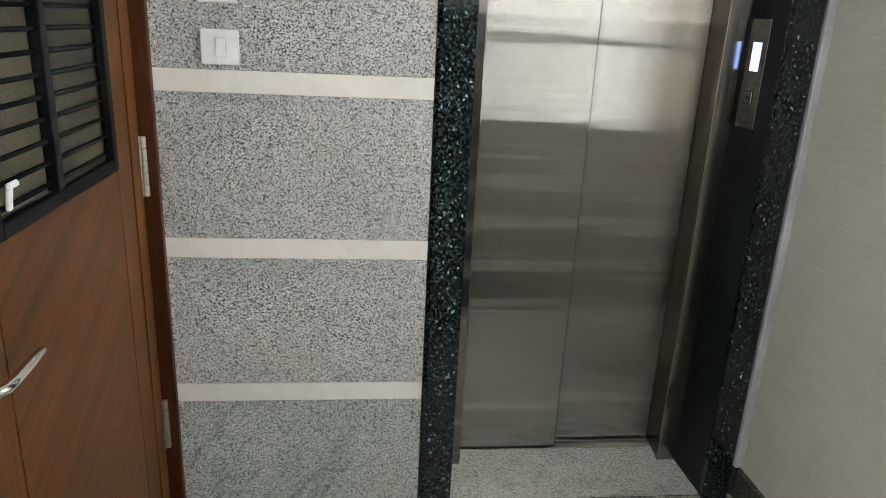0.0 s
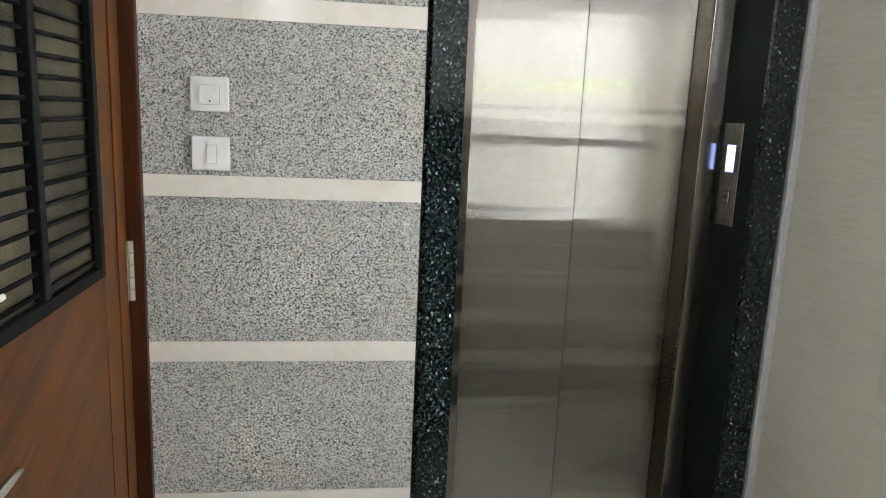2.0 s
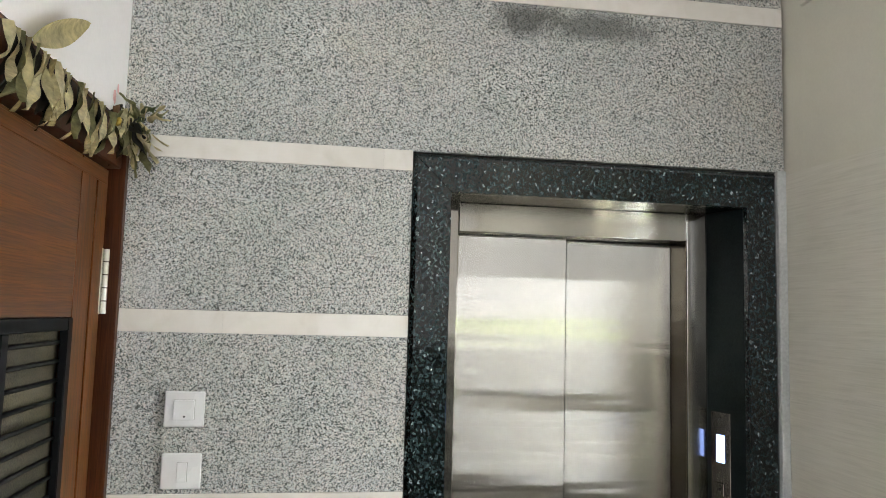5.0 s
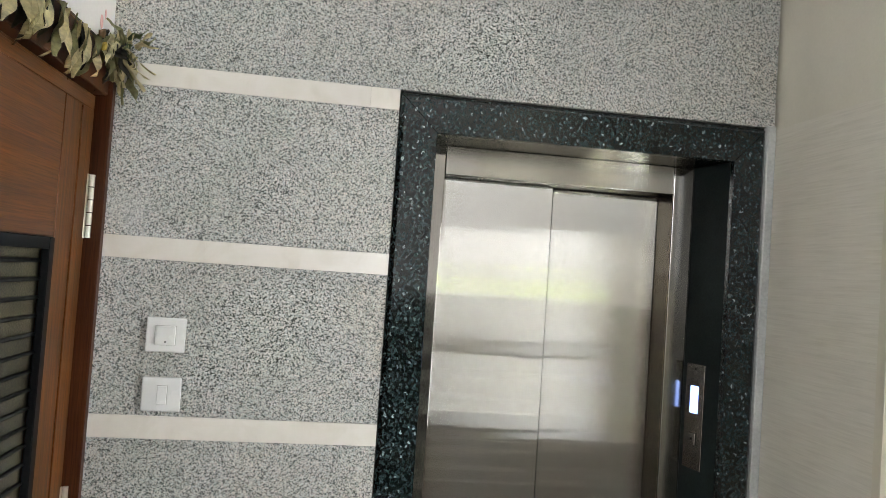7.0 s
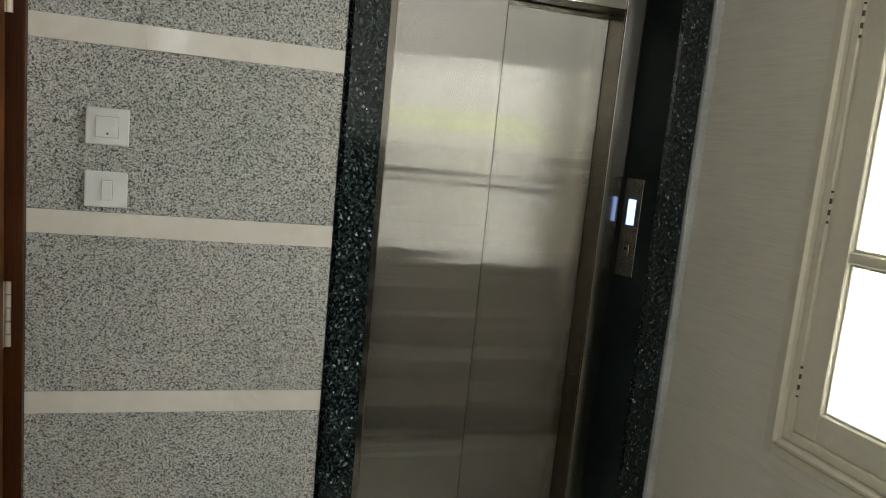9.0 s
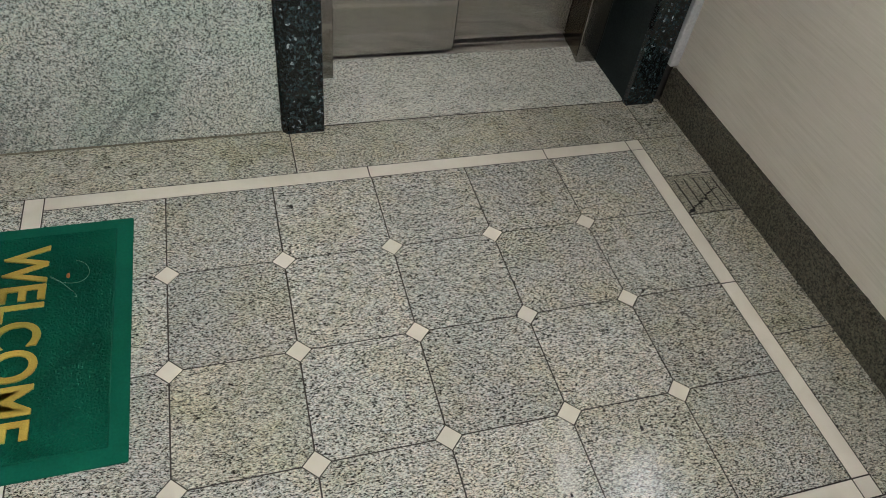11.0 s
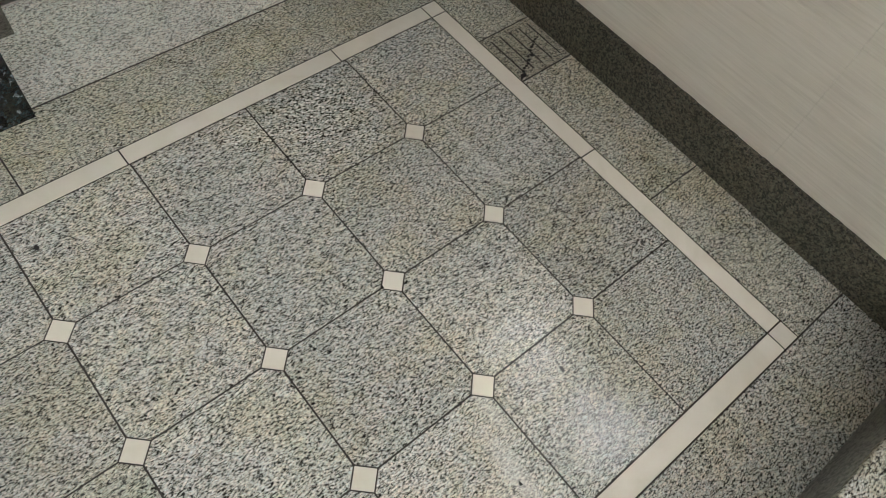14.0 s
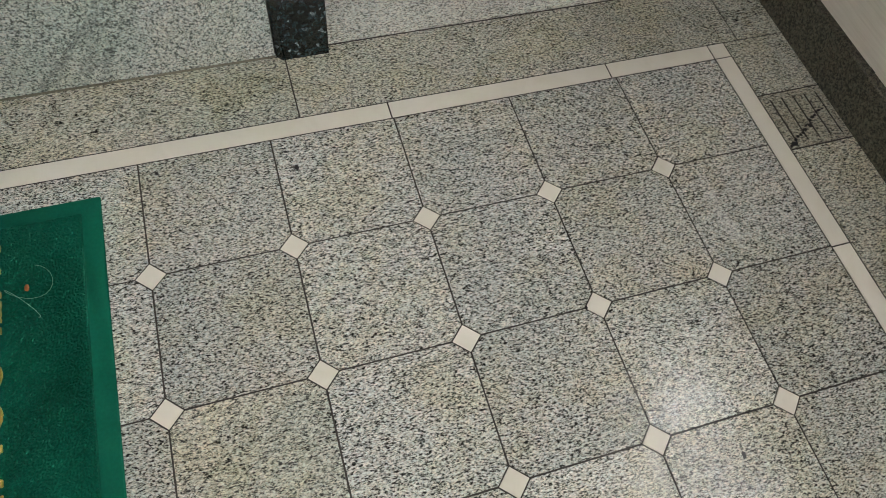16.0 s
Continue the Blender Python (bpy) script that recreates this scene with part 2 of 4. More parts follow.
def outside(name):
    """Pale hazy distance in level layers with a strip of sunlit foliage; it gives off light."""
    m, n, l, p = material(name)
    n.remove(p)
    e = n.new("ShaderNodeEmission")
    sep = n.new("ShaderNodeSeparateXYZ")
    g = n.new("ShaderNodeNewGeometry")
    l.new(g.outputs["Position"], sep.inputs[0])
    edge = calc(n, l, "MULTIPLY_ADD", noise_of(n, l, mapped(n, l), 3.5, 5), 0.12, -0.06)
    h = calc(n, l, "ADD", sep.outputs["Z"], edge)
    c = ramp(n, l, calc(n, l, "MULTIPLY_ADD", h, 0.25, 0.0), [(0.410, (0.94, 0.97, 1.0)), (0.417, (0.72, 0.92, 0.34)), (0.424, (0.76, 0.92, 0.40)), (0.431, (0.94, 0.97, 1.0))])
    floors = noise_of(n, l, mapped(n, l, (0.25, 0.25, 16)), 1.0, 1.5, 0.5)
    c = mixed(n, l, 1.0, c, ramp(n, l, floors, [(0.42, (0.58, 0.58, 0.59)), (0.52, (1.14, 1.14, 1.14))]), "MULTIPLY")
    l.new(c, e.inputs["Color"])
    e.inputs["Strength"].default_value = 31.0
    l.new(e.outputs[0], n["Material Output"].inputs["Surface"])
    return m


DAMP = [((0.29, 1.755, 2.565), (0.075, 0.2, 0.05), 0.5, 18, (0.05, 0.05, 0.045), 0.75),
        ((0.50, 1.755, 2.565), (0.15, 0.2, 0.035), 0.5, 18, (0.06, 0.06, 0.055), 0.7),
        ((-0.66, 1.755, 1.82), (0.07, 0.2, 0.05), 0.5, 12, (0.62, 0.62, 0.60), 0.35)]
SPILL = [((0.395, 0.835, 0.0), (0.012, 0.045, 0.1), 0.5, 26, (0.82, 0.81, 0.77), 0.3), ((0.360, 0.765, 0.0), (0.016, 0.06, 0.1), 0.45, 26, (0.82, 0.81, 0.77), 0.38),
         ((0.325, 0.70, 0.0), (0.016, 0.05, 0.1), 0.5, 26, (0.82, 0.81, 0.77), 0.3), ((0.70, 1.22, 0.0), (0.010, 0.07, 0.1), 0.5, 26, (0.80, 0.80, 0.78), 0.24)]
flamed = granite("flamed_grey_granite", (0.80, 0.775, 0.765), (0.61, 0.59, 0.575), (0.395, 0.388, 0.38), (0.062, 0.068, 0.066), 410, 0.62, 0.5, (0.95, 1.05), DAMP)
flamed_green = granite("flamed_greenish_granite", (0.75, 0.77, 0.735), (0.56, 0.58, 0.55), (0.36, 0.38, 0.36), (0.070, 0.082, 0.077), 410, 0.62, 0.5, (0.96, 1.04),
                       veined=[((-0.5, 1.755, 0.16), (0.40, 0.3, 0.26))], tone=(0.76, 0.86, 0.80))
polished = granite("polished_grey_granite", (0.95, 0.925, 0.875), (0.70, 0.68, 0.63), (0.37, 0.362, 0.333), (0.018, 0.019, 0.0175), 570, 0.25, 0.0, (0.84, 1.04), SPILL,
                   cut=(0.35, 0.46, 0.62), stretch=(0.62, 1.2, 1), grime=0.5)
yellowed = granite("yellowed_grey_granite", (0.88, 0.855, 0.755), (0.635, 0.61, 0.525), (0.335, 0.323, 0.27), (0.016, 0.017, 0.015), 570, 0.28, 0.0, (0.95, 1.0),
                   cut=(0.35, 0.46, 0.62), stretch=(0.62, 1.2, 1), grime=0.5)
drain_stone = granite("worn_drain_granite", (0.68, 0.63, 0.52), (0.50, 0.465, 0.38), (0.28, 0.26, 0.205), (0.05, 0.046, 0.036), 520, 0.45, 0.1, stretch=(0.62, 1.2, 1))
threshold_stone = granite("pale_threshold_granite", (0.86, 0.85, 0.80), (0.70, 0.69, 0.645), (0.50, 0.495, 0.46), (0.17, 0.17, 0.155), 560, 0.28, 0.0, stretch=(0.62, 1.2, 1))
skirt_stone = granite("dull_grey_granite", (0.18, 0.165, 0.12), (0.12, 0.111, 0.080), (0.068, 0.062, 0.044), (0.020, 0.019, 0.014), 300, 0.5, 0.06)
stair_stone = granite("dark_stair_granite", (0.34, 0.33, 0.30), (0.24, 0.235, 0.21), (0.13, 0.128, 0.115), (0.03, 0.03, 0.028), 300, 0.35, 0.0)
cream = marble("cream_marble", 0.04)
band_stone = marble("dulled_cream_marble", 0.07, (1.0, 0.99, 1.035))
pearl_stone = pearl("dark_pearl_granite")
reveal_stone = plain("plain_black_granite", (0.008, 0.012, 0.012), 0.30, 200, 0.8, 0.03, gloss=0.22)
door_steel = steel("brushed_door_steel", (0.485, 0.468, 0.440), 0.18, -0.88, 0.4)
frame_steel = steel("brushed_frame_steel", (0.30, 0.285, 0.262), 0.12, -0.5, 0.1)
header_steel = steel("level_brushed_steel", (0.46, 0.445, 0.415), 0.17, 0.65, 0.0)
# darker, browner steel: the dim reflection of the wooden door as colour
side_steel = steel("brown_reflection_steel", (0.195, 0.172, 0.139), 0.2, -0.5, 0.0)
plate_steel = steel("dull_plate_steel", (0.30, 0.285, 0.26), 0.24, -0.5, 0.0)
chrome = plain("polished_chrome", (0.78, 0.78, 0.77), 0.14, 60, 0.05, 0, 1.0)
hinge_metal = plain("satin_steel", (0.66, 0.63, 0.57), 0.34, 80, 0.1, 0.1, 1.0)
old_metal = plain("tarnished_steel", (0.10, 0.09, 0.075), 0.5, 300, 0.6, 0.5, 0.6)
stile_wood = wood("brown_wood", (0, 0, 0), (0.0456, 0.0146, 0.0036), (0.1459, 0.0519, 0.0128))
panel_wood = wood("brown_wood_slanting_grain", (63, 0, 0), (0.022, 0.0070, 0.0018), (0.142, 0.0500, 0.0120), 0.62)
rail_wood = wood("brown_wood_level_grain", (90, 0, 0), (0.0410, 0.0135, 0.0034), (0.1368, 0.0485, 0.0120))
frame_wood = wood("dark_red_wood", (0, 0, 0), (0.030, 0.0080, 0.0024), (0.072, 0.0205, 0.0058))
black_iron = plain("black_painted_iron", (0.004, 0.0045, 0.005), 0.6, 90, 0.3, 0.1, gloss=0.1)
mesh_board = plain("dusty_mesh", (0.046, 0.038, 0.020), 0.9, 240, 0.9, 1.0)
white_plastic = plain("white_plastic", (0.86, 0.86, 0.85), 0.28, 60, 0.02, 0)
wall_tile = lined_tile("cream_ribbed_tile")
plaster = plain("cream_plaster", (0.68, 0.64, 0.535), 0.75, 130, 0.04, 0.25)
white_paint = plain("white_wall_paint", (0.955, 0.925, 0.915), 0.7, 120, 0.03, 0.2)
grout = plain("dark_grout", (0.045, 0.04, 0.034), 0.9, 160, 0.2, 0.3)
dirt = plain("brown_dirt", (0.20, 0.185, 0.14), 0.9, 150, 0.35, 0.5)
switch_gap = plain("shaded_plastic_gap", (0.42, 0.41, 0.39), 0.7, 60, 0.1, 0)
filler = plain("pale_joint_filler", (0.50, 0.505, 0.49), 0.8, 120, 0.2, 0.5)
cream_paint = plain("cream_gloss_paint", (0.66, 0.61, 0.49), 0.34, 50, 0.06, 0.15)
mat_pile = plain("green_mat_pile", (0.002, 0.078, 0.046), 1.0, 420, 0.5, 1.0, gloss=0.1)
mat_rim = plain("green_mat_rim", (0.002, 0.105, 0.064), 0.7, 200, 0.15, 0.3, gloss=0.12)
yellow_pile = plain("yellow_pile", (0.42, 0.30, 0.05), 0.9, 420, 0.4, 1.0)
alu = plain("grooved_aluminium", (0.42, 0.40, 0.37), 0.45, 120, 0.2, 0.2, 1.0)
black_matte = plain("dark_gap", (0.015, 0.014, 0.013), 0.7, 60, 0.2, 0)
display_glow = glowing("lit_display", (0.30, 0.44, 1.0), 4.2)
leaf_olive = plain("olive_leaf", (0.23, 0.22, 0.10), 0.7, 90, 0.4, 0.4, large=30)
leaf_pale = plain("pale_dry_leaf", (0.74, 0.66, 0.42), 0.7, 90, 0.35, 0.4, large=30)
leaf_dry = plain("dry_leaf", (0.58, 0.50, 0.28), 0.7, 90, 0.35, 0.4, large=30)
leaf_green = plain("dull_green_leaf", (0.10, 0.12, 0.045), 0.6, 90, 0.35, 0.4, large=30)
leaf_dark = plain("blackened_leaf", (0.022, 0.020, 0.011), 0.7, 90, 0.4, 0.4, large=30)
leaf_brown = plain("brown_leaf", (0.16, 0.085, 0.035), 0.75, 90, 0.4, 0.4, large=30)
red_smear = plain("red_powder", (0.84, 0.52, 0.51), 0.9, 300, 0.25, 0.2)
orange = plain("orange_crumb", (0.40, 0.13, 0.03), 0.7, 200, 0.3, 0.3)
lint = plain("white_lint", (0.16, 0.30, 0.22), 0.9, 200, 0.1, 0)
soot = plain("black_mark", (0.012, 0.012, 0.012), 0.8, 200, 0.3, 0.2)
glass = pane_glass("window_glass")
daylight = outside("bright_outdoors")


# ---- mesh helpers ----
def box(bm, x0, x1, y0, y1, z0, z1, bevel=0.0, seg=1):
    made = bmesh.ops.create_cube(bm, size=1.0)
    for v in made["verts"]:
        v.co = Vector(((x0 + x1) / 2 + v.co.x * (x1 - x0), (y0 + y1) / 2 + v.co.y * (y1 - y0), (z0 + z1) / 2 + v.co.z * (z1 - z0)))
    if bevel:
        edges = list({e for v in made["verts"] for e in v.link_edges})
        bmesh.ops.bevel(bm, geom=edges, offset=bevel, segments=seg, affect="EDGES", profile=0.5)
    return bm


def prism(bm, outline, z0, z1, bevel=0.0):
    """An upright slab from an outline in plan, anticlockwise, its top edges eased."""
    low = [bm.verts.new((x, y, z0)) for x, y in outline]
    top = [bm.verts.new((x, y, z1)) for x, y in outline]
    k = len(outline)
    face = bm.faces.new(top)
    bm.faces.new(low[::-1])
    for i in range(k):
        bm.faces.new((low[i], low[(i + 1) % k], top[(i + 1) % k], top[i]))
    if bevel:
        bmesh.ops.bevel(bm, geom=list(face.edges), offset=bevel, segments=1, affect="EDGES")
    return bm


def tube(bm, a, b, radius, sides=12):
    a, b = Vector(a), Vector(b)
    made = bmesh.ops.create_cone(bm, cap_ends=True, segments=sides, radius1=radius, radius2=radius, depth=(b - a).length)
    m = Matrix.Translation((a + b) / 2) @ (b - a).to_track_quat("Z", "Y").to_matrix().to_4x4()
    bmesh.ops.transform(bm, matrix=m, verts=made["verts"])
    return bm


def sweep(bm, points, radii, sides=12):
    """A bent rod through points, rounded off at its ends."""
    rings = []
    pts = [Vector(p) for p in points]
    for i, p in enumerate(pts):
        d = (pts[min(i + 1, len(pts) - 1)] - pts[max(i - 1, 0)]).normalized()
        q = d.to_track_quat("Z", "X")
        rings.append([bm.verts.new(p + q @ Vector((math.cos(2 * math.pi * k / sides) * radii[i], math.sin(2 * math.pi * k / sides) * radii[i], 0))) for k in range(sides)])
    for r, s in zip(rings, rings[1:]):
        for k in range(sides):
            bm.faces.new((r[k], r[(k + 1) % sides], s[(k + 1) % sides], s[k]))
    bm.faces.new(rings[0][::-1])
    bm.faces.new(rings[-1])
    return bm


def brushing(bm):
    """Marks the level direction on each face, across which the steel is brushed."""
    uv = bm.loops.layers.uv.new("brushing")
    bm.normal_update()
    for f in bm.faces:
        for lp in f.loops:
            x, y, z = lp.vert.co
            lp[uv].uv = (x + y * 0.999, z) if abs(f.normal.z) < 0.9 else (x, y)
    return bm


def part(name, bm, mat, parent=None, label="", smooth=False):
    me = bpy.data.meshes.new(name)
    bm.normal_update()
    bm.to_mesh(me)
    bm.free()
    me.materials.append(mat)
    if smooth:
        me.polygons.foreach_set("use_smooth", [True] * len(me.polygons))
    ob = new(name, me)
    ob.parent = parent
    if label:
        tagged(ob, label)
    return ob


def thing(name, label, category, group="", kind="", at=(0, 0, 0)):
    return tagged(new(name), label, category, group, kind)


def slab(name, mat, parent, dims, bevel=0.0, label="", seg=1):
    return part(name, box(bmesh.new(), *dims, bevel, seg), mat, parent, label)


def structure(name, mat, dims, label, category, bevel=0.0):
    return tagged(slab(name, mat, None, dims, bevel), label, category, kind="structure")


# ---- the plan ----
WALL_Y = 1.755          # face of the granite wall with the lift
LEFT_X = -0.715         # face of the wall with the flat's door
RIGHT_X = 1.058         # face of the tiled window wall
CEIL = 3.05
BACK_Y = -2.60
STAIR_X = 0.0
STAIR_Y = 0.455         # first riser of the stairs behind
BANDS = [(0.381, 0.437), (0.820, 0.875), (1.260, 1.316), (1.700, 1.755), (2.132, 2.186), (2.613, 2.668)]
FX0, FX1, FX2, FX3 = 0.0, 0.101, 0.936, 1.030   # stone lift surround: outer and inner edges
FZ1, FZ2 = 2.080, 2.178                          # its head

# ---- front wall ----
wall_north = tagged(new("wall_north"), "flamed grey granite wall with level cream marble bands", "wall", kind="structure")
core = bmesh.new()
box(core, LEFT_X - 0.3, 0.06, WALL_Y + 0.022, WALL_Y + 0.30, -0.02, CEIL)
box(core, 0.98, RIGHT_X + 0.3, WALL_Y + 0.022, WALL_Y + 0.30, -0.02, CEIL)
box(core, 0.06, 0.98, WALL_Y + 0.022, WALL_Y + 0.30, 2.13, CEIL)
part("wall_core", core, grout, wall_north)
edges = [0.0] + [z for b in BANDS for z in b] + [CEIL]
for i in range(0, len(edges), 2):
    z0, z1 = edges[i] + 0.0005, edges[i + 1] - 0.0005
    x1 = FX0 - 0.002 if z1 < 2.14 else RIGHT_X
    slab("granite_panel", flamed_green if i < 2 else flamed, wall_north, (-0.730, x1, WALL_Y, WALL_Y + 0.02, max(z0, 0.0045), z1), 0.0012)
slab("base_joint", dirt, wall_north, (-0.730, FX0 - 0.002, WALL_Y - 0.0015, WALL_Y + 0.018, 0.0, 0.0042), 0.001, "brown dirt along the foot of the wall")
CUTS = {3: (-0.46,), 4: (-0.078,), 5: (0.12,), 1: (-0.22,)}
for i, (z0, z1) in enumerate(BANDS):
    x1 = RIGHT_X if i == 5 else FX0 - 0.002
    stops = (-0.730, *CUTS.get(i, ()), x1)
    for a, b in zip(stops, stops[1:]):
        slab("marble_band", band_stone, wall_north, (a + 0.00005, b - 0.00005, WALL_Y - 0.001, WALL_Y + 0.02, z0, z1), 0.0006)

# ---- left wall, with the flat's door in it ----
DOOR_Y0, DOOR_Y1, DOOR_TOP = 0.72, 1.752, 2.205
wall_west = bmesh.new()
UW = (-2.30, -1.00, 1.76, 2.86)      # unseen side window, added for the fill lamp
box(wall_west, LEFT_X - 0.22, LEFT_X - 0.006, UW[1], DOOR_Y0, 0.0, CEIL)
box(wall_west, LEFT_X - 0.22, LEFT_X - 0.006, BACK_Y, UW[0], 0.0, CEIL)
box(wall_west, LEFT_X - 0.22, LEFT_X - 0.006, UW[0], UW[1], 0.0, UW[2])
box(wall_west, LEFT_X - 0.22, LEFT_X - 0.006, UW[0], UW[1], UW[3], CEIL)
box(wall_west, LEFT_X - 0.22, LEFT_X - 0.006, DOOR_Y0, WALL_Y + 0.02, DOOR_TOP, CEIL)
tagged(part("wall_west", wall_west, white_paint), "plain white painted wall above the flat's door", "wall", kind="structure")

door = tagged(new("door_1"), "closed brown veneered flat door with a black slatted grille", "door", kind="structure")
fr = part("door_frame", bmesh.new(), frame_wood, door, "dark red-brown wooden frame")
bm = bmesh.new()
box(bm, LEFT_X - 0.10, LEFT_X + 0.013, 1.728, DOOR_Y1, 0.0, DOOR_TOP, 0.003, 2)
bm.to_mesh(fr.data)
bm.free()
slab("door_jamb", frame_wood, door, (LEFT_X - 0.10, LEFT_X + 0.004, DOOR_Y0, DOOR_Y0 + 0.055, 0.0, DOOR_TOP), 0.003)
slab("door_head", frame_wood, door, (LEFT_X - 0.10, LEFT_X + 0.004, DOOR_Y0 + 0.055, 1.724, 2.088, DOOR_TOP), 0.003)
LX = -0.738             # face of the leaf
GY0, GY1, GZ0, GZ1 = 0.970, 1.525, 1.106, 1.734
leaf = part("door_leaf", box(bmesh.new(), LX - 0.036, LX - 0.0172, DOOR_Y0 + 0.058, 1.721, 0.006, 2.084), grout, door)
for y0, y1, z0, z1, mat in ((1.548, 1.721, 0.006, 2.084, stile_wood), (DOOR_Y0 + 0.058, 0.966, 0.006, 2.084, stile_wood),
                            (0.968, 1.546, 0.006, GZ0, panel_wood), (0.968, 1.546, GZ1, 2.084, rail_wood),
                            (GY1, 1.546, GZ0, GZ1, stile_wood)):
    slab("veneer_panel", mat, leaf, (LX - 0.0168, LX, y0 + 0.0008, y1 - 0.0008, z0 + 0.0006, z1 - 0.0006), 0.0012)
# moulded strip along the hinge edge
slab("edge_moulding", stile_wood, leaf, (LX, LX + 0.004, 1.640, 1.702, 0.006, 2.046), 0.0018, seg=2)
slab("edge_moulding", rail_wood, leaf, (LX, LX + 0.004, DOOR_Y0 + 0.08, 1.702, 2.047, 2.076), 0.0018, seg=2)
grille = part("grille", bmesh.new(), black_iron, door, "black iron grille with thin level slats")
bm = bmesh.new()
W = 0.026
box(bm, LX - 0.004, LX + 0.012, GY1 - W, GY1, GZ0, GZ1, 0.002)
box(bm, LX - 0.004, LX + 0.012, GY0, GY0 + W, GZ0, GZ1, 0.002)
box(bm, LX - 0.004, LX + 0.012, GY0 + W, GY1 - W, GZ0, GZ0 + W, 0.002)
box(bm, LX - 0.004, LX + 0.012, GY0 + W, GY1 - W, GZ1 - W, GZ1, 0.002)
box(bm, LX - 0.012, LX + 0.010, 1.212, 1.240, GZ0 + W, GZ1 - W, 0.002)
bm.to_mesh(grille.data)
bm.free()
slab("mesh_backing", mesh_board, door, (LX - 0.0165, LX - 0.0115, GY0 + 0.01, GY1 - 0.01, GZ0 + 0.01, GZ1 - 0.01), label="dusty brown mesh behind the slats")
ROD = 15
for k in range(ROD):
    z = 1.146 + 0.0384 * k
    part("slat", tube(bmesh.new(), (LX - 0.004, GY0 + W, z), (LX - 0.004, GY1 - W, z), 0.0046, 8), black_iron, grille, smooth=True)
# white plastic clip hung on the slats
bm = bmesh.new()
box(bm, LX + 0.004, LX + 0.014, 1.030, 1.041, 1.146, 1.182, 0.003)
for v in bm.verts:
    v.co.y += (v.co.z - 1.182) * 0.28
box(bm, LX + 0.006, LX + 0.014, 1.026, 1.062, 1.178, 1.189, 0.003)
tagged(part("plastic_clip", bm, white_plastic), "small white plastic clip hooked on the door grille", "clip")
# hinges
for z in (1.895, 1.150, 0.405):
    h = part("hinge", box(bmesh.new(), LX - 0.001, LX + 0.002, 1.708, 1.721, z - 0.155, z, 0.0006), hinge_metal, door, "bright satin steel butt hinge")
    for k in range(5):
        part("knuckle", tube(bmesh.new(), (LX + 0.008, 1.7235, z - 0.031 * k - 0.0013), (LX + 0.008, 1.7235, z - 0.031 * (k + 1) + 0.0013), 0.0062, 20), hinge_metal, h)
# lever
HZ = 0.924
lever = part("lever_handle", sweep(bmesh.new(), [(LX, 0.845, HZ), (LX + 0.026, 0.845, HZ), (LX + 0.041, 0.850, HZ), (LX + 0.048, 0.864, HZ),
             (LX + 0.049, 0.89, HZ), (LX + 0.048, 0.94, HZ + 0.001), (LX + 0.047, 0.986, HZ + 0.001), (LX + 0.047, 0.990, HZ + 0.001)],
             [0.0095, 0.0095, 0.0092, 0.009, 0.0085, 0.008, 0.0072, 0.004], 16), chrome, door, "polished chrome lever handle", True)
slab("backplate", chrome, lever, (LX, LX + 0.004, 0.822, 0.868, 0.80, 1.0), 0.0015)

# ---- right wall, with the window ----
WY0, WY1, WZ0, WZ1 = 0.440, 1.331, 0.876, 2.096
wall_east = tagged(new("wall_east"), "cream ribbed tile wall with plaster above", "wall", kind="structure")
bm = bmesh.new()
X0, X1 = RIGHT_X + 0.010, RIGHT_X + 0.24
box(bm, X0, X1, WY1 - 0.004, WALL_Y + 0.02, 0.0, CEIL)
box(bm, X0, X1, BACK_Y, WY0 + 0.004, 0.0, CEIL)
box(bm, X0, X1, WY0 + 0.004, WY1 - 0.004, 0.0, WZ0 + 0.004)
box(bm, X0, X1, WY0 + 0.004, WY1 - 0.004, WZ1 - 0.004, CEIL)
part("wall_plaster", bm, plaster, wall_east, "smooth cream plaster")
ROWS = [(0.109, 0.378), (0.378, 0.978), (0.978, 1.578), (1.578, 2.180)]
for z0, z1 in ROWS:
    for y0, y1 in ((0.862, WALL_Y), (-0.03, 0.862), (-0.93, -0.03), (-1.83, -0.93)):
        clear = [(y0, y1, z0, z1)]
        if y1 > WY0 and z1 > WZ0:
            clear = []
            if y1 > WY1:
                clear.append((WY1 + 0.001, y1, z0, z1))
            if y0 < WY0:
                clear.append((y0, WY0 - 0.001, z0, z1))
            a, b = max(y0, WY0 - 0.001), min(y1, WY1 + 0.001)
            if z0 < WZ0:
                clear.append((a, b, z0, WZ0 - 0.001))
            if z1 > WZ1:
                clear.append((a, b, WZ1 + 0.001, z1))
        for a, b, c, d in clear:
            slab("wall_tile", wall_tile, wall_east, (RIGHT_X, RIGHT_X + 0.0095, a + 0.0002, b - 0.0002, c + 0.0001, d - 0.0001), 0.0003)
tagged(slab("skirting", skirt_stone, None, (RIGHT_X - 0.013, RIGHT_X + 0.012, STAIR_Y, 1.752, 0.0, 0.104), 0.0015), "dull grey granite skirting with a rough top edge", "skirting", kind="structure")
bm = bmesh.new()
rr = random.Random(3)
for k in range(90):
    y0 = STAIR_Y + (1.752 - STAIR_Y) * k / 90
    box(bm, RIGHT_X - 0.012 + rr.uniform(0, 0.002), RIGHT_X + 0.006, y0, y0 + 0.0143, 0.1035, 0.1085 + rr.uniform(-0.003, 0.0022))
part("rough_edge", bm, skirt_stone, bpy.data.objects["skirting"], "rough sawn dirty top edge")
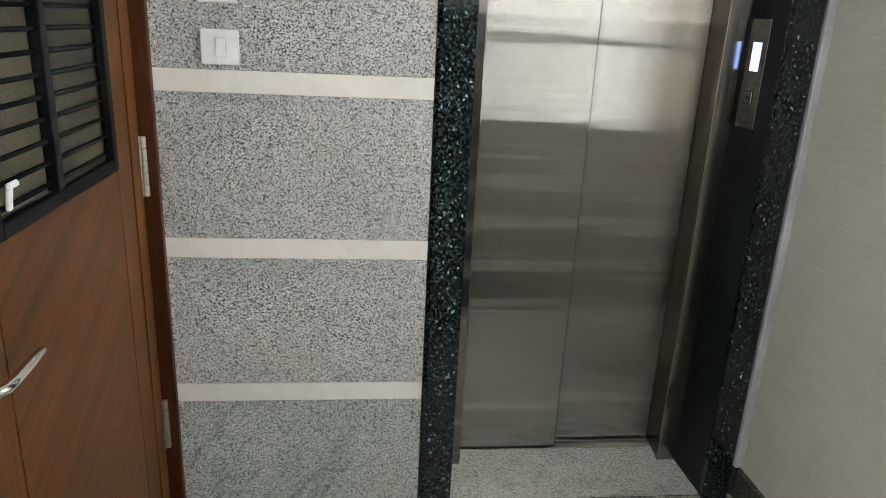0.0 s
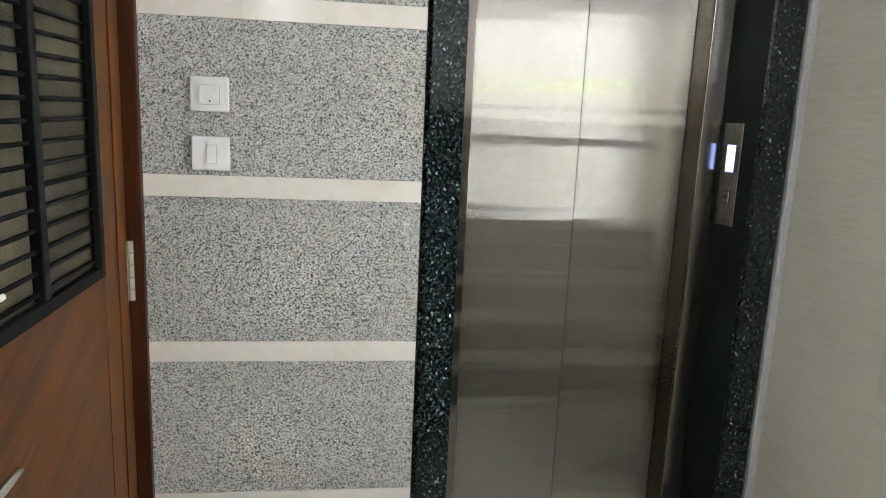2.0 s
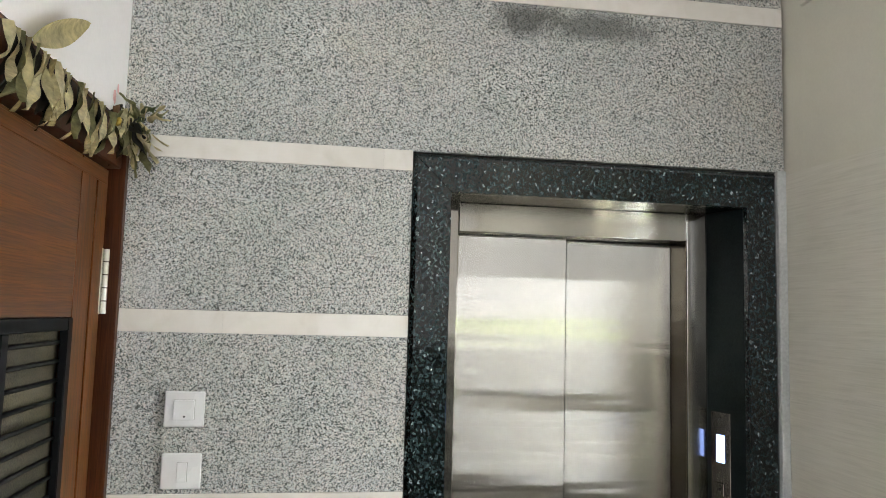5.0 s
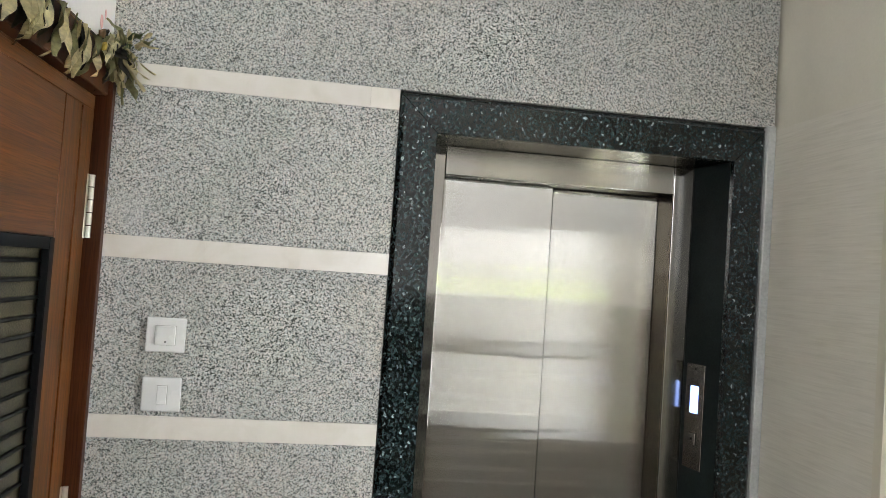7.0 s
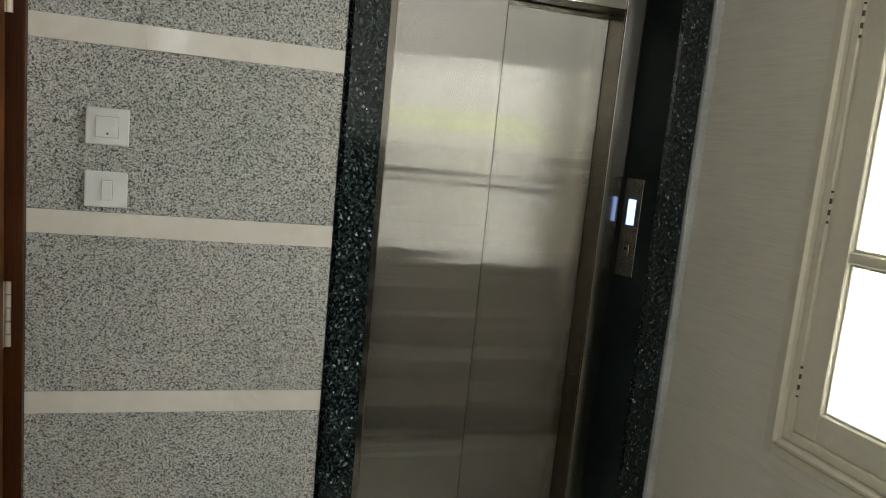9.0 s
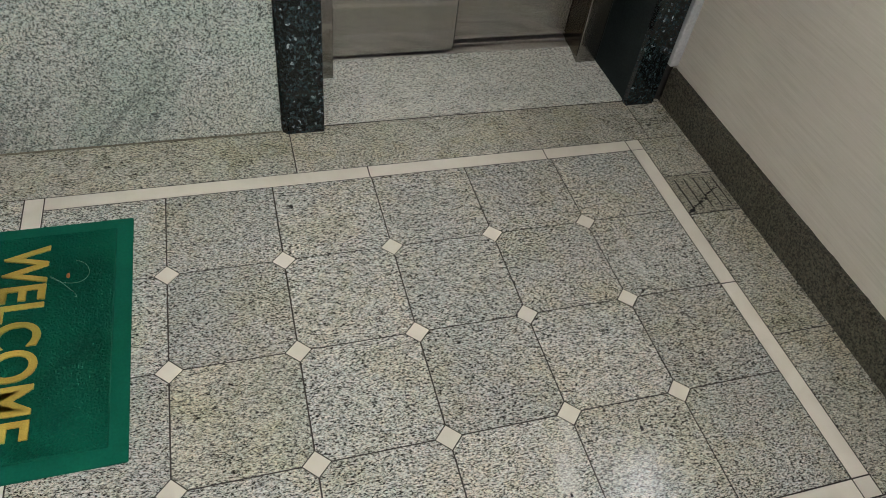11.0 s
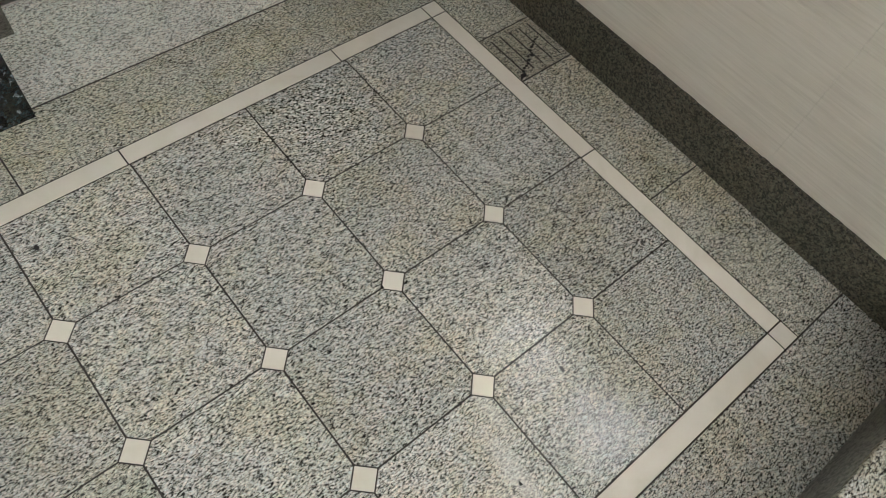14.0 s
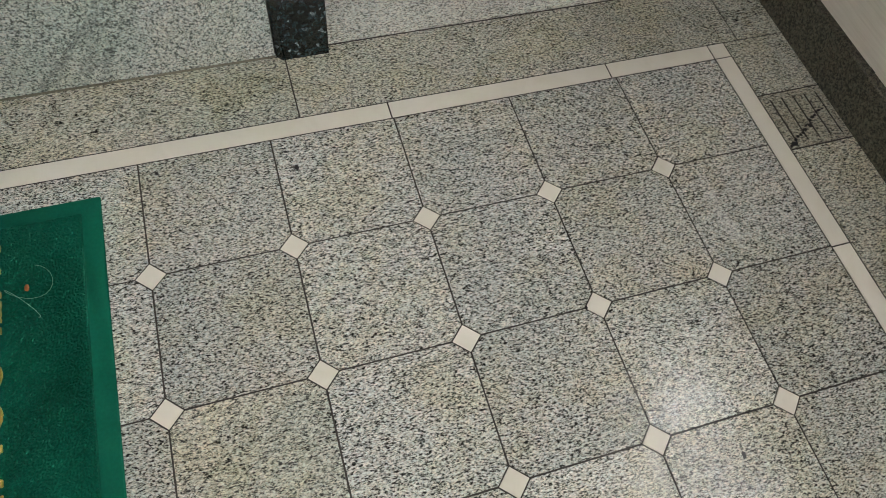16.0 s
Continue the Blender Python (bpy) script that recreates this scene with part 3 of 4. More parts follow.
slab("joint_filler", filler, wall_north, (FX3 + 0.0005, RIGHT_X - 0.001, WALL_Y - 0.012, WALL_Y + 0.01, 0.118, 2.190), 0.004, "pale rough filler beside the lift surround", 2)

window = tagged(new("window_1"), "cream painted two-leaf casement window, glowing with daylight", "window", kind="structure")


def ring(bm, x0, x1, y0, y1, z0, z1, w, bevel=0.002):
    box(bm, x0, x1, y0, y0 + w, z0, z1, bevel)
    box(bm, x0, x1, y1 - w, y1, z0, z1, bevel)
    box(bm, x0, x1, y0 + w, y1 - w, z0, z0 + w, bevel)
    box(bm, x0, x1, y0 + w, y1 - w, z1 - w, z1, bevel)
    return bm


part("architrave", ring(bmesh.new(), RIGHT_X - 0.004, RIGHT_X + 0.06, WY0, WY1, WZ0, WZ1, 0.028, 0.0015), cream_paint, window)
part("bead_moulding", ring(bmesh.new(), RIGHT_X - 0.017, RIGHT_X + 0.06, WY0 + 0.0285, WY1 - 0.0285, WZ0 + 0.0285, WZ1 - 0.0285, 0.020, 0.007), cream_paint, window)
part("window_frame", ring(bmesh.new(), RIGHT_X + 0.001, RIGHT_X + 0.075, WY0 + 0.049, WY1 - 0.049, WZ0 + 0.049, WZ1 - 0.049, 0.024, 0.003), cream_paint, window)
MID = (WY0 + WY1) / 2
CZ0, CZ1 = WZ0 + 0.076, WZ1 - 0.076
for a, b in ((WY0 + 0.076, MID - 0.001), (MID + 0.001, WY1 - 0.076)):
    bm = bmesh.new()
    for y0, y1, z0, z1 in ((a, a + 0.070, CZ0, CZ1), (b - 0.070, b, CZ0, CZ1), (a + 0.070, b - 0.070, CZ0, CZ0 + 0.070), (a + 0.070, b - 0.070, CZ1 - 0.070, CZ1), (a + 0.070, b - 0.070, 1.374, 1.401)):
        box(bm, RIGHT_X + 0.006, RIGHT_X + 0.042, y0, y1, z0, z1, 0.003)
    sash = part("casement", bm, cream_paint, window)
    for z0, z1 in ((CZ0 + 0.070, 1.374), (1.401, CZ1 - 0.070)):
        g = slab("pane", glass, sash, (RIGHT_X + 0.028, RIGHT_X + 0.032, a + 0.069, b - 0.069, z0 - 0.001, z1 + 0.001))
        g.visible_shadow = False
        part("glazing_strip", ring(bmesh.new(), RIGHT_X + 0.016, RIGHT_X + 0.0275, a + 0.0705, b - 0.0705, z0 + 0.0005, z1 - 0.0005, 0.006, 0.001), cream_paint, sash)
    edge = b if b > MID + 0.1 else a
    for z in (1.945, 1.530, 1.113):
        h = part("window_hinge", tube(bmesh.new(), (RIGHT_X + 0.001, edge, z - 0.076), (RIGHT_X + 0.001, edge, z), 0.0030, 10), old_metal, sash, "small tarnished steel hinge", True)
        for k in range(3):
            part("knuckle", tube(bmesh.new(), (RIGHT_X + 0.001, edge, z - 0.005 - 0.026 * k), (RIGHT_X + 0.001, edge, z - 0.018 - 0.026 * k), 0.0052, 10), cream_paint, h)
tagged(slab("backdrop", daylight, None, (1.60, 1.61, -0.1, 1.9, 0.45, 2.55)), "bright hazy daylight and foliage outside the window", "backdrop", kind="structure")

# cover plate high on the window wall
plate = thing("cover_plate", "cream square cover plate with two screws on plaster", "cover plate")
slab("plate", plaster, plate, (RIGHT_X - 0.002, RIGHT_X + 0.011, 1.562, 1.676, 2.642, 2.756), 0.003)
for y in (1.578, 1.660):
    part("screw", tube(bmesh.new(), (RIGHT_X - 0.004, y, 2.70), (RIGHT_X + 0.004, y, 2.70), 0.003, 10), hinge_metal, plate)

# ---- ceiling and the stairwell behind ----
structure("ceiling", white_paint, (LEFT_X - 0.3, RIGHT_X + 0.3, BACK_Y - 0.2, WALL_Y + 0.3, CEIL, CEIL + 0.12), "plain white ceiling over the landing", "ceiling")
back = bmesh.new()
SW = (-0.17, 0.30, 1.28, 1.94)       # small stair window
box(back, LEFT_X - 0.3, RIGHT_X + 0.3, BACK_Y - 0.2, BACK_Y, -0.02, SW[2])
box(back, LEFT_X - 0.3, SW[0], BACK_Y - 0.2, BACK_Y, SW[2], SW[3])
box(back, SW[1], RIGHT_X + 0.3, BACK_Y - 0.2, BACK_Y, SW[2], SW[3])
box(back, LEFT_X - 0.3, RIGHT_X + 0.3, BACK_Y - 0.2, BACK_Y, SW[3], CEIL)
tagged(part("wall_south", back, white_paint), "plain white stairwell wall with a small window", "wall", kind="structure")
window_2 = tagged(new("window_2"), "small stairwell window with a middle bar", "window", kind="structure")
bm = bmesh.new()
for a, b, c, d in ((SW[0], SW[1], SW[2], SW[2] + 0.03), (SW[0], SW[1], SW[3] - 0.03, SW[3]), (SW[0], SW[0] + 0.03, SW[2] + 0.03, SW[3] - 0.03),
                   (SW[1] - 0.03, SW[1], SW[2] + 0.03, SW[3] - 0.03), (0.047, 0.083, SW[2] + 0.03, SW[3] - 0.03)):
    box(bm, a, b, BACK_Y - 0.10, BACK_Y - 0.05, c, d, 0.002)
part("window_frame", bm, cream_paint, window_2)
# frame of the added side window, out of view around the fill lamp
fill_window = tagged(new("fill_window"), "unseen stairwell side window with a middle bar, added for fill light", "window", kind="structure")
bm = bmesh.new()
for a, b, c, d in ((UW[0], UW[1], UW[2], UW[2] + 0.03), (UW[0], UW[1], UW[3] - 0.03, UW[3]), (UW[0], UW[0] + 0.03, UW[2] + 0.03, UW[3] - 0.03),
                   (UW[1] - 0.03, UW[1], UW[2] + 0.03, UW[3] - 0.03), (-1.668, -1.632, UW[2] + 0.03, UW[3] - 0.03)):
    box(bm, LEFT_X - 0.10, LEFT_X - 0.05, a, b, c, d, 0.002)
part("window_frame", bm, cream_paint, fill_window)
RISE, RUN = 0.17, 0.27
stairs = tagged(new("stairs"), "grey granite flight of stairs going up", "stairs", kind="structure")
for k in range(9):
    y = STAIR_Y - k * RUN
    slab("riser", stair_stone, stairs, (STAIR_X, RIGHT_X - 0.001, y - 0.02, y, k * RISE + 0.0005 * (k > 0), (k + 1) * RISE - 0.022), 0.001)
    slab("tread", polished, stairs, (STAIR_X, RIGHT_X - 0.001, y - RUN - 0.02 if k < 8 else BACK_Y, y + 0.008, (k + 1) * RISE - 0.021, (k + 1) * RISE), 0.006, seg=3)
for k in range(9):
    y = STAIR_Y - k * RUN
    slab("stair_side", white_paint, stairs, (STAIR_X, STAIR_X + 0.02, y - RUN + 0.0005 if k < 8 else BACK_Y, y - 0.0205, 0.0, (k + 1) * RISE - 0.022))


# ---- lift ----
lift = tagged(new("lift_entrance"), "closed brushed steel lift doors in a dark granite surround", "lift", kind="structure")
FY = WALL_Y - 0.010
RY = 1.905              # front of the steel jambs
surround = part("stone_surround", bmesh.new(), pearl_stone, lift, "polished dark blue-black granite surround")
C = 0.011               # chamfer on the outer edge
RX = 0.903              # the right reveal narrows towards the doors
G = 0.0011


def strip(bm, outer, inner):
    """A mitred length of the surround between its outer and inner edge lines, (x, z) at both ends."""
    (ax, az), (bx, bz) = outer
    (cx, cz), (dx, dz) = inner

    def at(p, q, f, y):
        return bm.verts.new((p[0] + (q[0] - p[0]) * f, y, p[1] + (q[1] - p[1]) * f))
    wide = 0.098
    prof = ((0.0, FY + 0.02), (0.0, FY + C), (C / wide, FY), (0.985, FY), (1.0, FY + 0.0015), (1.0, FY + 0.02))
    first = [at(outer[0], inner[0], f, y) for f, y in prof]
    last = [at(outer[1], inner[1], f, y) for f, y in prof]
    bm.faces.new(first)
    bm.faces.new(last[::-1])
    for i in range(6):
        bm.faces.new((first[i], last[i], last[(i + 1) % 6], first[(i + 1) % 6]))
    bmesh.ops.recalc_face_normals(bm, faces=bm.faces[:])


bm = bmesh.new()
strip(bm, ((FX0, 0.0), (FX0, FZ2 - G)), ((FX1, 0.0), (FX1, FZ1 - G)))
strip(bm, ((FX0 + G, FZ2), (FX3 - G, FZ2)), ((FX1 + G, FZ1), (FX2 - G, FZ1)))
strip(bm, ((FX3, 0.0), (FX3, FZ2 - G)), ((FX2, 0.0), (FX2, FZ1 - G)))
bm.to_mesh(surround.data)
bm.free()
# chipped spots on the polished stone
rc = random.Random(6)
for cx, cz, cr in ((0.088, 0.952, 0.0055), (0.030, 0.872, 0.003), (0.085, 0.800, 0.0035), (0.060, 1.62, 0.003), (0.990, 0.452, 0.006), (0.955, 0.62, 0.003)):
    bm = bmesh.new()
    ring_lo, ring_hi = [], []
    for k in range(7):
        a, q = k * 2 * math.pi / 7, cr * rc.uniform(0.5, 1.3)
        ring_lo.append(bm.verts.new((cx + math.cos(a) * q * 0.6, FY + 0.0004, cz + math.sin(a) * q)))
        ring_hi.append(bm.verts.new((cx + math.cos(a) * q * 0.5, FY - 0.0006, cz + math.sin(a) * q * 0.85)))
    bm.faces.new(ring_hi[::-1])
    for k in range(7):
        bm.faces.new((ring_lo[k], ring_lo[(k + 1) % 7], ring_hi[(k + 1) % 7], ring_hi[k]))
    bmesh.ops.recalc_face_normals(bm, faces=bm.faces[:])
    part("chip", bm, white_plastic, surround, "pale chipped spot")
bm = bmesh.new()
box(bm, FX1 - 0.02, FX1, FY + 0.0205, RY + 0.09, 0.0, FZ1 + 0.02, 0.0008)
prism(bm, [(FX2, FY + 0.0205), (FX2 + 0.02, FY + 0.0205), (FX2 + 0.02, RY + 0.09), (RX, RY + 0.09), (RX, RY)], 0.0, FZ1 - 0.0005)
bmesh.ops.recalc_face_normals(bm, faces=bm.faces[:])
part("stone_reveal", bm, reveal_stone, lift, "plain black-green granite lining")
JX0, JX1 = 0.150, 0.840
DOOR_Z = 2.0
for x0, x1 in ((FX1 + 0.001, JX0), (JX1, RX - 0.0005)):
    part("steel_jamb", brushing(box(bmesh.new(), x0, x1, RY, RY + 0.125, 0.035, FZ1 - 0.001, 0.0025, 2)), frame_steel, lift)
# sheet added over the right jamb's side to colour in its dark brown reflection
part("jamb_reflection", brushing(box(bmesh.new(), JX1 - 0.0022, JX1 - 0.0004, RY + 0.004, 2.002, 0.06, DOOR_Z - 0.004, 0.0004)), side_steel, lift, "thin steel sheet, the jamb's brown reflection put into its colour")
bm = bmesh.new()
box(bm, JX0 + 0.0005, JX1 - 0.0005, RY + 0.002, 2.0032, DOOR_Z - 0.003, FZ1 - 0.001, 0.002, 2)
box(bm, FX1 + 0.0005, FX2 + 0.01, FY + 0.0205, RY + 0.09, FZ1, FZ1 + 0.02, 0.0008)
part("steel_header", brushing(bm), header_steel, lift)
SPLIT = 0.488
part("door_panel", brushing(box(bmesh.new(), JX0 + 0.002, SPLIT, 1.966, 1.986, 0.066, DOOR_Z - 0.0045, 0.0018, 2)), door_steel, lift, "brushed steel lift door panel")
part("door_panel", brushing(box(bmesh.new(), SPLIT - 0.03, JX1 - 0.003, 2.004, 2.024, 0.074, DOOR_Z - 0.006, 0.0018, 2)), door_steel, lift, "brushed steel lift door panel, set back")
# dark strip added to draw the gap line between the two panels
slab("split_line_strip", black_matte, lift, (SPLIT, SPLIT + 0.0014, 1.9672, 2.0035, 0.070, DOOR_Z - 0.006))
slab("door_track", black_matte, lift, (JX0, JX1, 1.975, 2.028, DOOR_Z - 0.002, DOOR_Z + 0.05))
bm = bmesh.new()
box(bm, JX0, JX1, 1.962, 1.990, 0.030, 0.060, 0.001)
box(bm, JX0, JX1, 1.995, 2.03, 0.030, 0.066, 0.001)
part("sill", bm, alu, lift, "grooved aluminium sill")
slab("shaft_back", black_matte, lift, (FX1 - 0.05, 0.96, 2.034, 2.055, 0.0, 2.2))
# stone ramp up to the sill
bm = bmesh.new()
prof = [(1.768, 0.0), (1.768, 0.006), (1.772, 0.008), (1.961, 0.058), (1.961, 0.0)]
a = [bm.verts.new((FX1 + 0.001, y, z)) for y, z in prof]
b = [bm.verts.new((FX2 - 0.001 - max(0, y - 1.768) * 0.24, y, z)) for y, z in prof]
bm.faces.new(a)
bm.faces.new(b[::-1])
for i in range(5):
    bm.faces.new((a[i], b[i], b[(i + 1) % 5], a[(i + 1) % 5]))
bmesh.ops.recalc_face_normals(bm, faces=bm.faces[:])
part("threshold_slab", bm, threshold_stone, lift, "pale grey granite threshold")
# call panel on the right reveal
panel = thing("call_panel", "slim steel lift call panel with a lit display", "call panel")
PX = 0.0
part("faceplate", brushing(box(bmesh.new(), PX - 0.003, PX, -0.037, 0.037, -0.150, 0.150, 0.0008)), plate_steel, panel)
slab("display_screen", display_glow, panel, (PX - 0.0042, PX - 0.0028, -0.016, 0.016, 0.009, 0.087), 0.0004, "lit pale blue display")
button = part("call_button", brushing(box(bmesh.new(), PX - 0.0072, PX - 0.0038, -0.014, 0.014, -0.081, -0.047, 0.0012)), plate_steel, panel, "square steel push button")
slab("button_mark", black_matte, button, (PX - 0.0078, PX - 0.0070, -0.004, 0.004, -0.068, -0.060))
slab("button_rim", black_matte, panel, (PX - 0.0036, PX - 0.0027, -0.0150, 0.0150, -0.0820, -0.0460))
for z in (-0.135, 0.136):
    part("screw", tube(bmesh.new(), (PX - 0.0036, 0.0, z), (PX - 0.002, 0.0, z), 0.003, 10), black_matte, panel)
panel.matrix_world = pose(0.9165 - 0.0008, 1.8545, 1.353, 0, 0, math.degrees(math.atan2(FX2 - RX, RY - FY - 0.0205)))

# ---- switches ----
for z0, z1, w, h, text in ((1.474, 1.559, 0.024, 0.0235, "white plastic bell switch with a wide rocker"), (1.329, 1.413, 0.0115, 0.0225, "white plastic light switch with a narrow rocker")):
    s = thing("wall_switch", text, "switch", "switches beside the door")
    x0, x1 = -0.583, -0.490
    part("switch_plate", box(bmesh.new(), x0, x1, WALL_Y - 0.011, WALL_Y - 0.0005, z0, z1, 0.004, 3), white_plastic, s)
    cx, cz = (x0 + x1) / 2 + (0.003 if w < 0.02 else 0), (z0 + z1) / 2 - 0.001
    bm = bmesh.new()
    box(bm, cx - w, cx + w, WALL_Y - 0.0165, WALL_Y - 0.010, cz - h, cz + h, 0.0015, 2)
    for v in bm.verts:
        v.co.y += (v.co.z - cz) * 0.07
    part("rocker", bm, white_plastic, s)
    slab("rocker_gap", switch_gap, s, (cx - w - 0.0008, cx + w + 0.0008, WALL_Y - 0.0114, WALL_Y - 0.0100, cz - h - 0.0008, cz + h + 0.0008))
    if w > 0.02:
        part("indicator", tube(bmesh.new(), (cx + 0.002, WALL_Y - 0.0195, cz - 0.015), (cx + 0.002, WALL_Y - 0.015, cz - 0.015), 0.0022, 10), black_matte, s)

# ---- floor ----
P = 0.2287
TX, TY = 0.640, 1.338
BX0, BX1, BY0, BY1 = -0.557, 0.905, 0.612, 1.601     # outer edges of the marble border
BW = 0.039
floor = tagged(slab("floor", grout, None, (LEFT_X - 0.3, RIGHT_X + 0.3, BACK_Y - 0.2, WALL_Y + 0.3, -0.14, -0.0015)), "polished grey granite floor with cream marble border and insets", "floor", kind="structure")
J = 0.0014
TH = -0.014


def stone(name, mat, outline):
    return part(name, prism(bmesh.new(), outline, TH, 0.0, 0.0005), mat, floor)


def rect(name, mat, x0, x1, y0, y1):
    return stone(name, mat, [(x0 + J, y0 + J), (x1 - J, y0 + J), (x1 - J, y1 - J), (x0 + J, y1 - J)])


IX0, IX1, IY0, IY1 = BX0 + BW, BX1 - BW, BY0 + BW, BY1 - BW
XS = [IX1] + [TX - P * i for i in range(5)] + [IX0]
YS = [IY1] + [TY - P * j for j in range(3)] + [IY0]
XS, YS = XS[::-1], YS[::-1]
YELLOW = (-0.16, 0.99)      # one tile of a yellower stone
R = 0.0235                # half the diagonal of an inset
for i in range(len(XS) - 1):
    for j in range(len(YS) - 1):
        x0, x1, y0, y1 = XS[i] + J, XS[i + 1] - J, YS[j] + J, YS[j + 1] - J
        pts = []
        for x, y, inner, order in ((x0, y0, i > 0 and j > 0, 0), (x1, y0, i < len(XS) - 2 and j > 0, 1),
                                   (x1, y1, i < len(XS) - 2 and j < len(YS) - 2, 2), (x0, y1, i > 0 and j < len(YS) - 2, 3)):
            if not inner:
                pts.append((x, y))
                continue
            sx, sy = (1 if order in (0, 3) else -1), (1 if order in (0, 1) else -1)
            along, up = (x + sx * R, y), (x, y + sy * R)
            pts += [up, along] if order in (0, 2) else [along, up]
        inside = x0 < YELLOW[0] < x1 and y0 < YELLOW[1] < y1
        stone("floor_tile", yellowed if inside else polished, pts)
for x in XS[1:-1]:
    for y in YS[1:-1]:
        r = R - 0.0002
        stone("marble_inset", cream, [(x - r, y), (x, y - r), (x + r, y), (x, y + r)])
for y0, y1, cuts in ((IY1, BY1, (IX0, 0.180, 0.632, IX1)), (BY0, IY0, (IX0, -0.28, 0.181, IX1))):
    for a, b in zip(cuts, cuts[1:]):
        rect("marble_strip", cream, a, b, y0, y1)
for x0, x1, cuts in ((IX1, BX1, (BY0, IY0, 1.107, IY1, BY1)), (BX0, IX0, (BY0, IY0, 1.107, BY1))):
    for a, b in zip(cuts, cuts[1:]):
        rect("marble_strip", cream, x0, x1, a, b)
EDGE = RIGHT_X - 0.010
for x0, x1 in ((LEFT_X - 0.05, 0.015), (0.015, 0.94), (0.94, EDGE)):
    rect("border_slab", yellowed, x0, x1, BY1, 1.7665)
for y0, y1 in ((1.452, BY1), (0.96, 1.316), (BY0, 0.96)):
    rect("border_slab", yellowed, BX1, EDGE, y0, y1)
for x0, x1 in ((BX0, 0.05), (0.05, EDGE)):
    rect("border_slab", polished, x0, x1, STAIR_Y - 0.01, BY0)
for y0, y1 in ((1.0, BY1), (STAIR_Y - 0.01, 1.0)):
    rect("border_slab", polished, LEFT_X - 0.05, BX0, y0, y1)
for y0, y1 in ((-0.4, STAIR_Y - 0.01), (-1.4, -0.4), (BACK_Y, -1.4)):
    rect("border_slab", polished, LEFT_X - 0.05, STAIR_X, y0, y1)

# drain cover let into the floor: stone with five slots
drain = thing("drain_cover", "grey granite drain cover with dark slots", "drain cover")
DX0, DX1, DY0, DY1 = BX1 + J, EDGE - J, 1.316 + 1.6 * J, 1.452 - 1.6 * J
slots = [DX0 + 0.020 + 0.0262 * k for k in range(5)]
bm = bmesh.new()
stops = [DX0] + [x for s in slots for x in (s - 0.0023, s + 0.0023)] + [DX1]
for a, b in zip(stops[::2], stops[1::2]):
    box(bm, a, b, DY0, DY1, TH, 0.0)
for s in slots:
    box(bm, s - 0.0023, s + 0.0023, DY0, DY0 + 0.012, TH, 0.0)
    box(bm, s - 0.0023, s + 0.0023, DY1 - 0.012, DY1, TH, 0.0)
part("slotted_stone", bm, drain_stone, drain)
slab("drain_pit", black_matte, drain, (DX0, DX1, DY0, DY1, -0.0149, TH - 0.0005))
bm = bmesh.new()
rnd = random.Random(4)
for k in range(16):
    u = k / 15
    x, y = DX0 + 0.004 + 0.118 * u, DY0 + 0.008 + 0.07 * u + rnd.uniform(-0.006, 0.006)
    r = rnd.uniform(0.002, 0.005) * (1.3 - u * 0.6)
    prism(bm, [(x + math.cos(t) * r * rnd.uniform(0.6, 1.5), y + math.sin(t) * r * rnd.uniform(0.6, 1.3)) for t in [i * math.pi / 3 for i in range(6)]], -0.002, 0.0012)
part("wet_grime", bm, soot, drain, "black grime smeared across the slots")

# specks on the floor
rnd = random.Random(9)
for x, y, s in ((-0.012, 1.492, 0.006), (0.531, 0.822, 0.0055), (0.356, 0.735, 0.004), (-0.245, 1.535, 0.005), (0.39, 1.11, 0.003), (0.24, 0.71, 0.005), (0.64, 0.92, 0.003), (0.80, 1.36, 0.004)):
    bm = bmesh.new()
    prism(bm, [(x + math.cos(t) * s * rnd.uniform(0.4, 1.0), y + math.sin(t) * s * rnd.uniform(0.6, 1.5)) for t in [i * math.pi / 4 for i in range(8)]], -0.001, 0.0008)
    tagged(part("floor_speck", bm, soot), "small black mark on the granite floor", "speck", "specks on the floor")

# ---- door mat ----
mat = thing("door_mat", "green welcome mat with yellow letters before the door", "door mat")
MX0, MX1, MY0, MY1 = -0.712, -0.338, 0.947, 1.507
part("rim", box(bmesh.new(), MX0, MX1, MY0, MY1, 0.0, 0.006, 0.002), mat_rim, mat, "flat bright green rim")
PILE0, PILE1, PILE2, PILE3 = MX0 + 0.03, MX1 - 0.03, MY0 + 0.03, MY1 - 0.03
N, M2 = 150, 220
verts, faces = [], []
rng = np.random.RandomState(5)
hh = 0.0095 + 0.0028 * rng.rand(N + 1, M2 + 1)
hh[0, :] = hh[-1, :] = 0.004
hh[:, 0] = hh[:, -1] = 0.004
for i in range(N + 1):
    for j in range(M2 + 1):
        verts.append((PILE0 + (PILE1 - PILE0) * i / N, PILE2 + (PILE3 - PILE2) * j / M2, float(hh[i, j])))
for i in range(N):
    for j in range(M2):
        k = i * (M2 + 1) + j
        faces.append((k, k + M2 + 1, k + M2 + 2, k + 1))
me = bpy.data.meshes.new("tufted_top")
me.from_pydata(verts, [], faces)
me.materials.append(mat_pile)
pile = new("tufted_top", me)
pile.parent = mat
curve = bpy.data.curves.new("lettering", "FONT")
curve.body, curve.size, curve.extrude, curve.offset = "WELCOME", 0.112, 0.002, 0.0016
curve.align_x, curve.align_y = "CENTER", "CENTER"
curve.space_character = 1.02
tmp = new("lettering_curve", curve)
me = bpy.data.meshes.new_from_object(tmp.evaluated_get(bpy.context.evaluated_depsgraph_get()))
bpy.data.objects.remove(tmp)
me.materials.clear()
me.materials.append(yellow_pile)
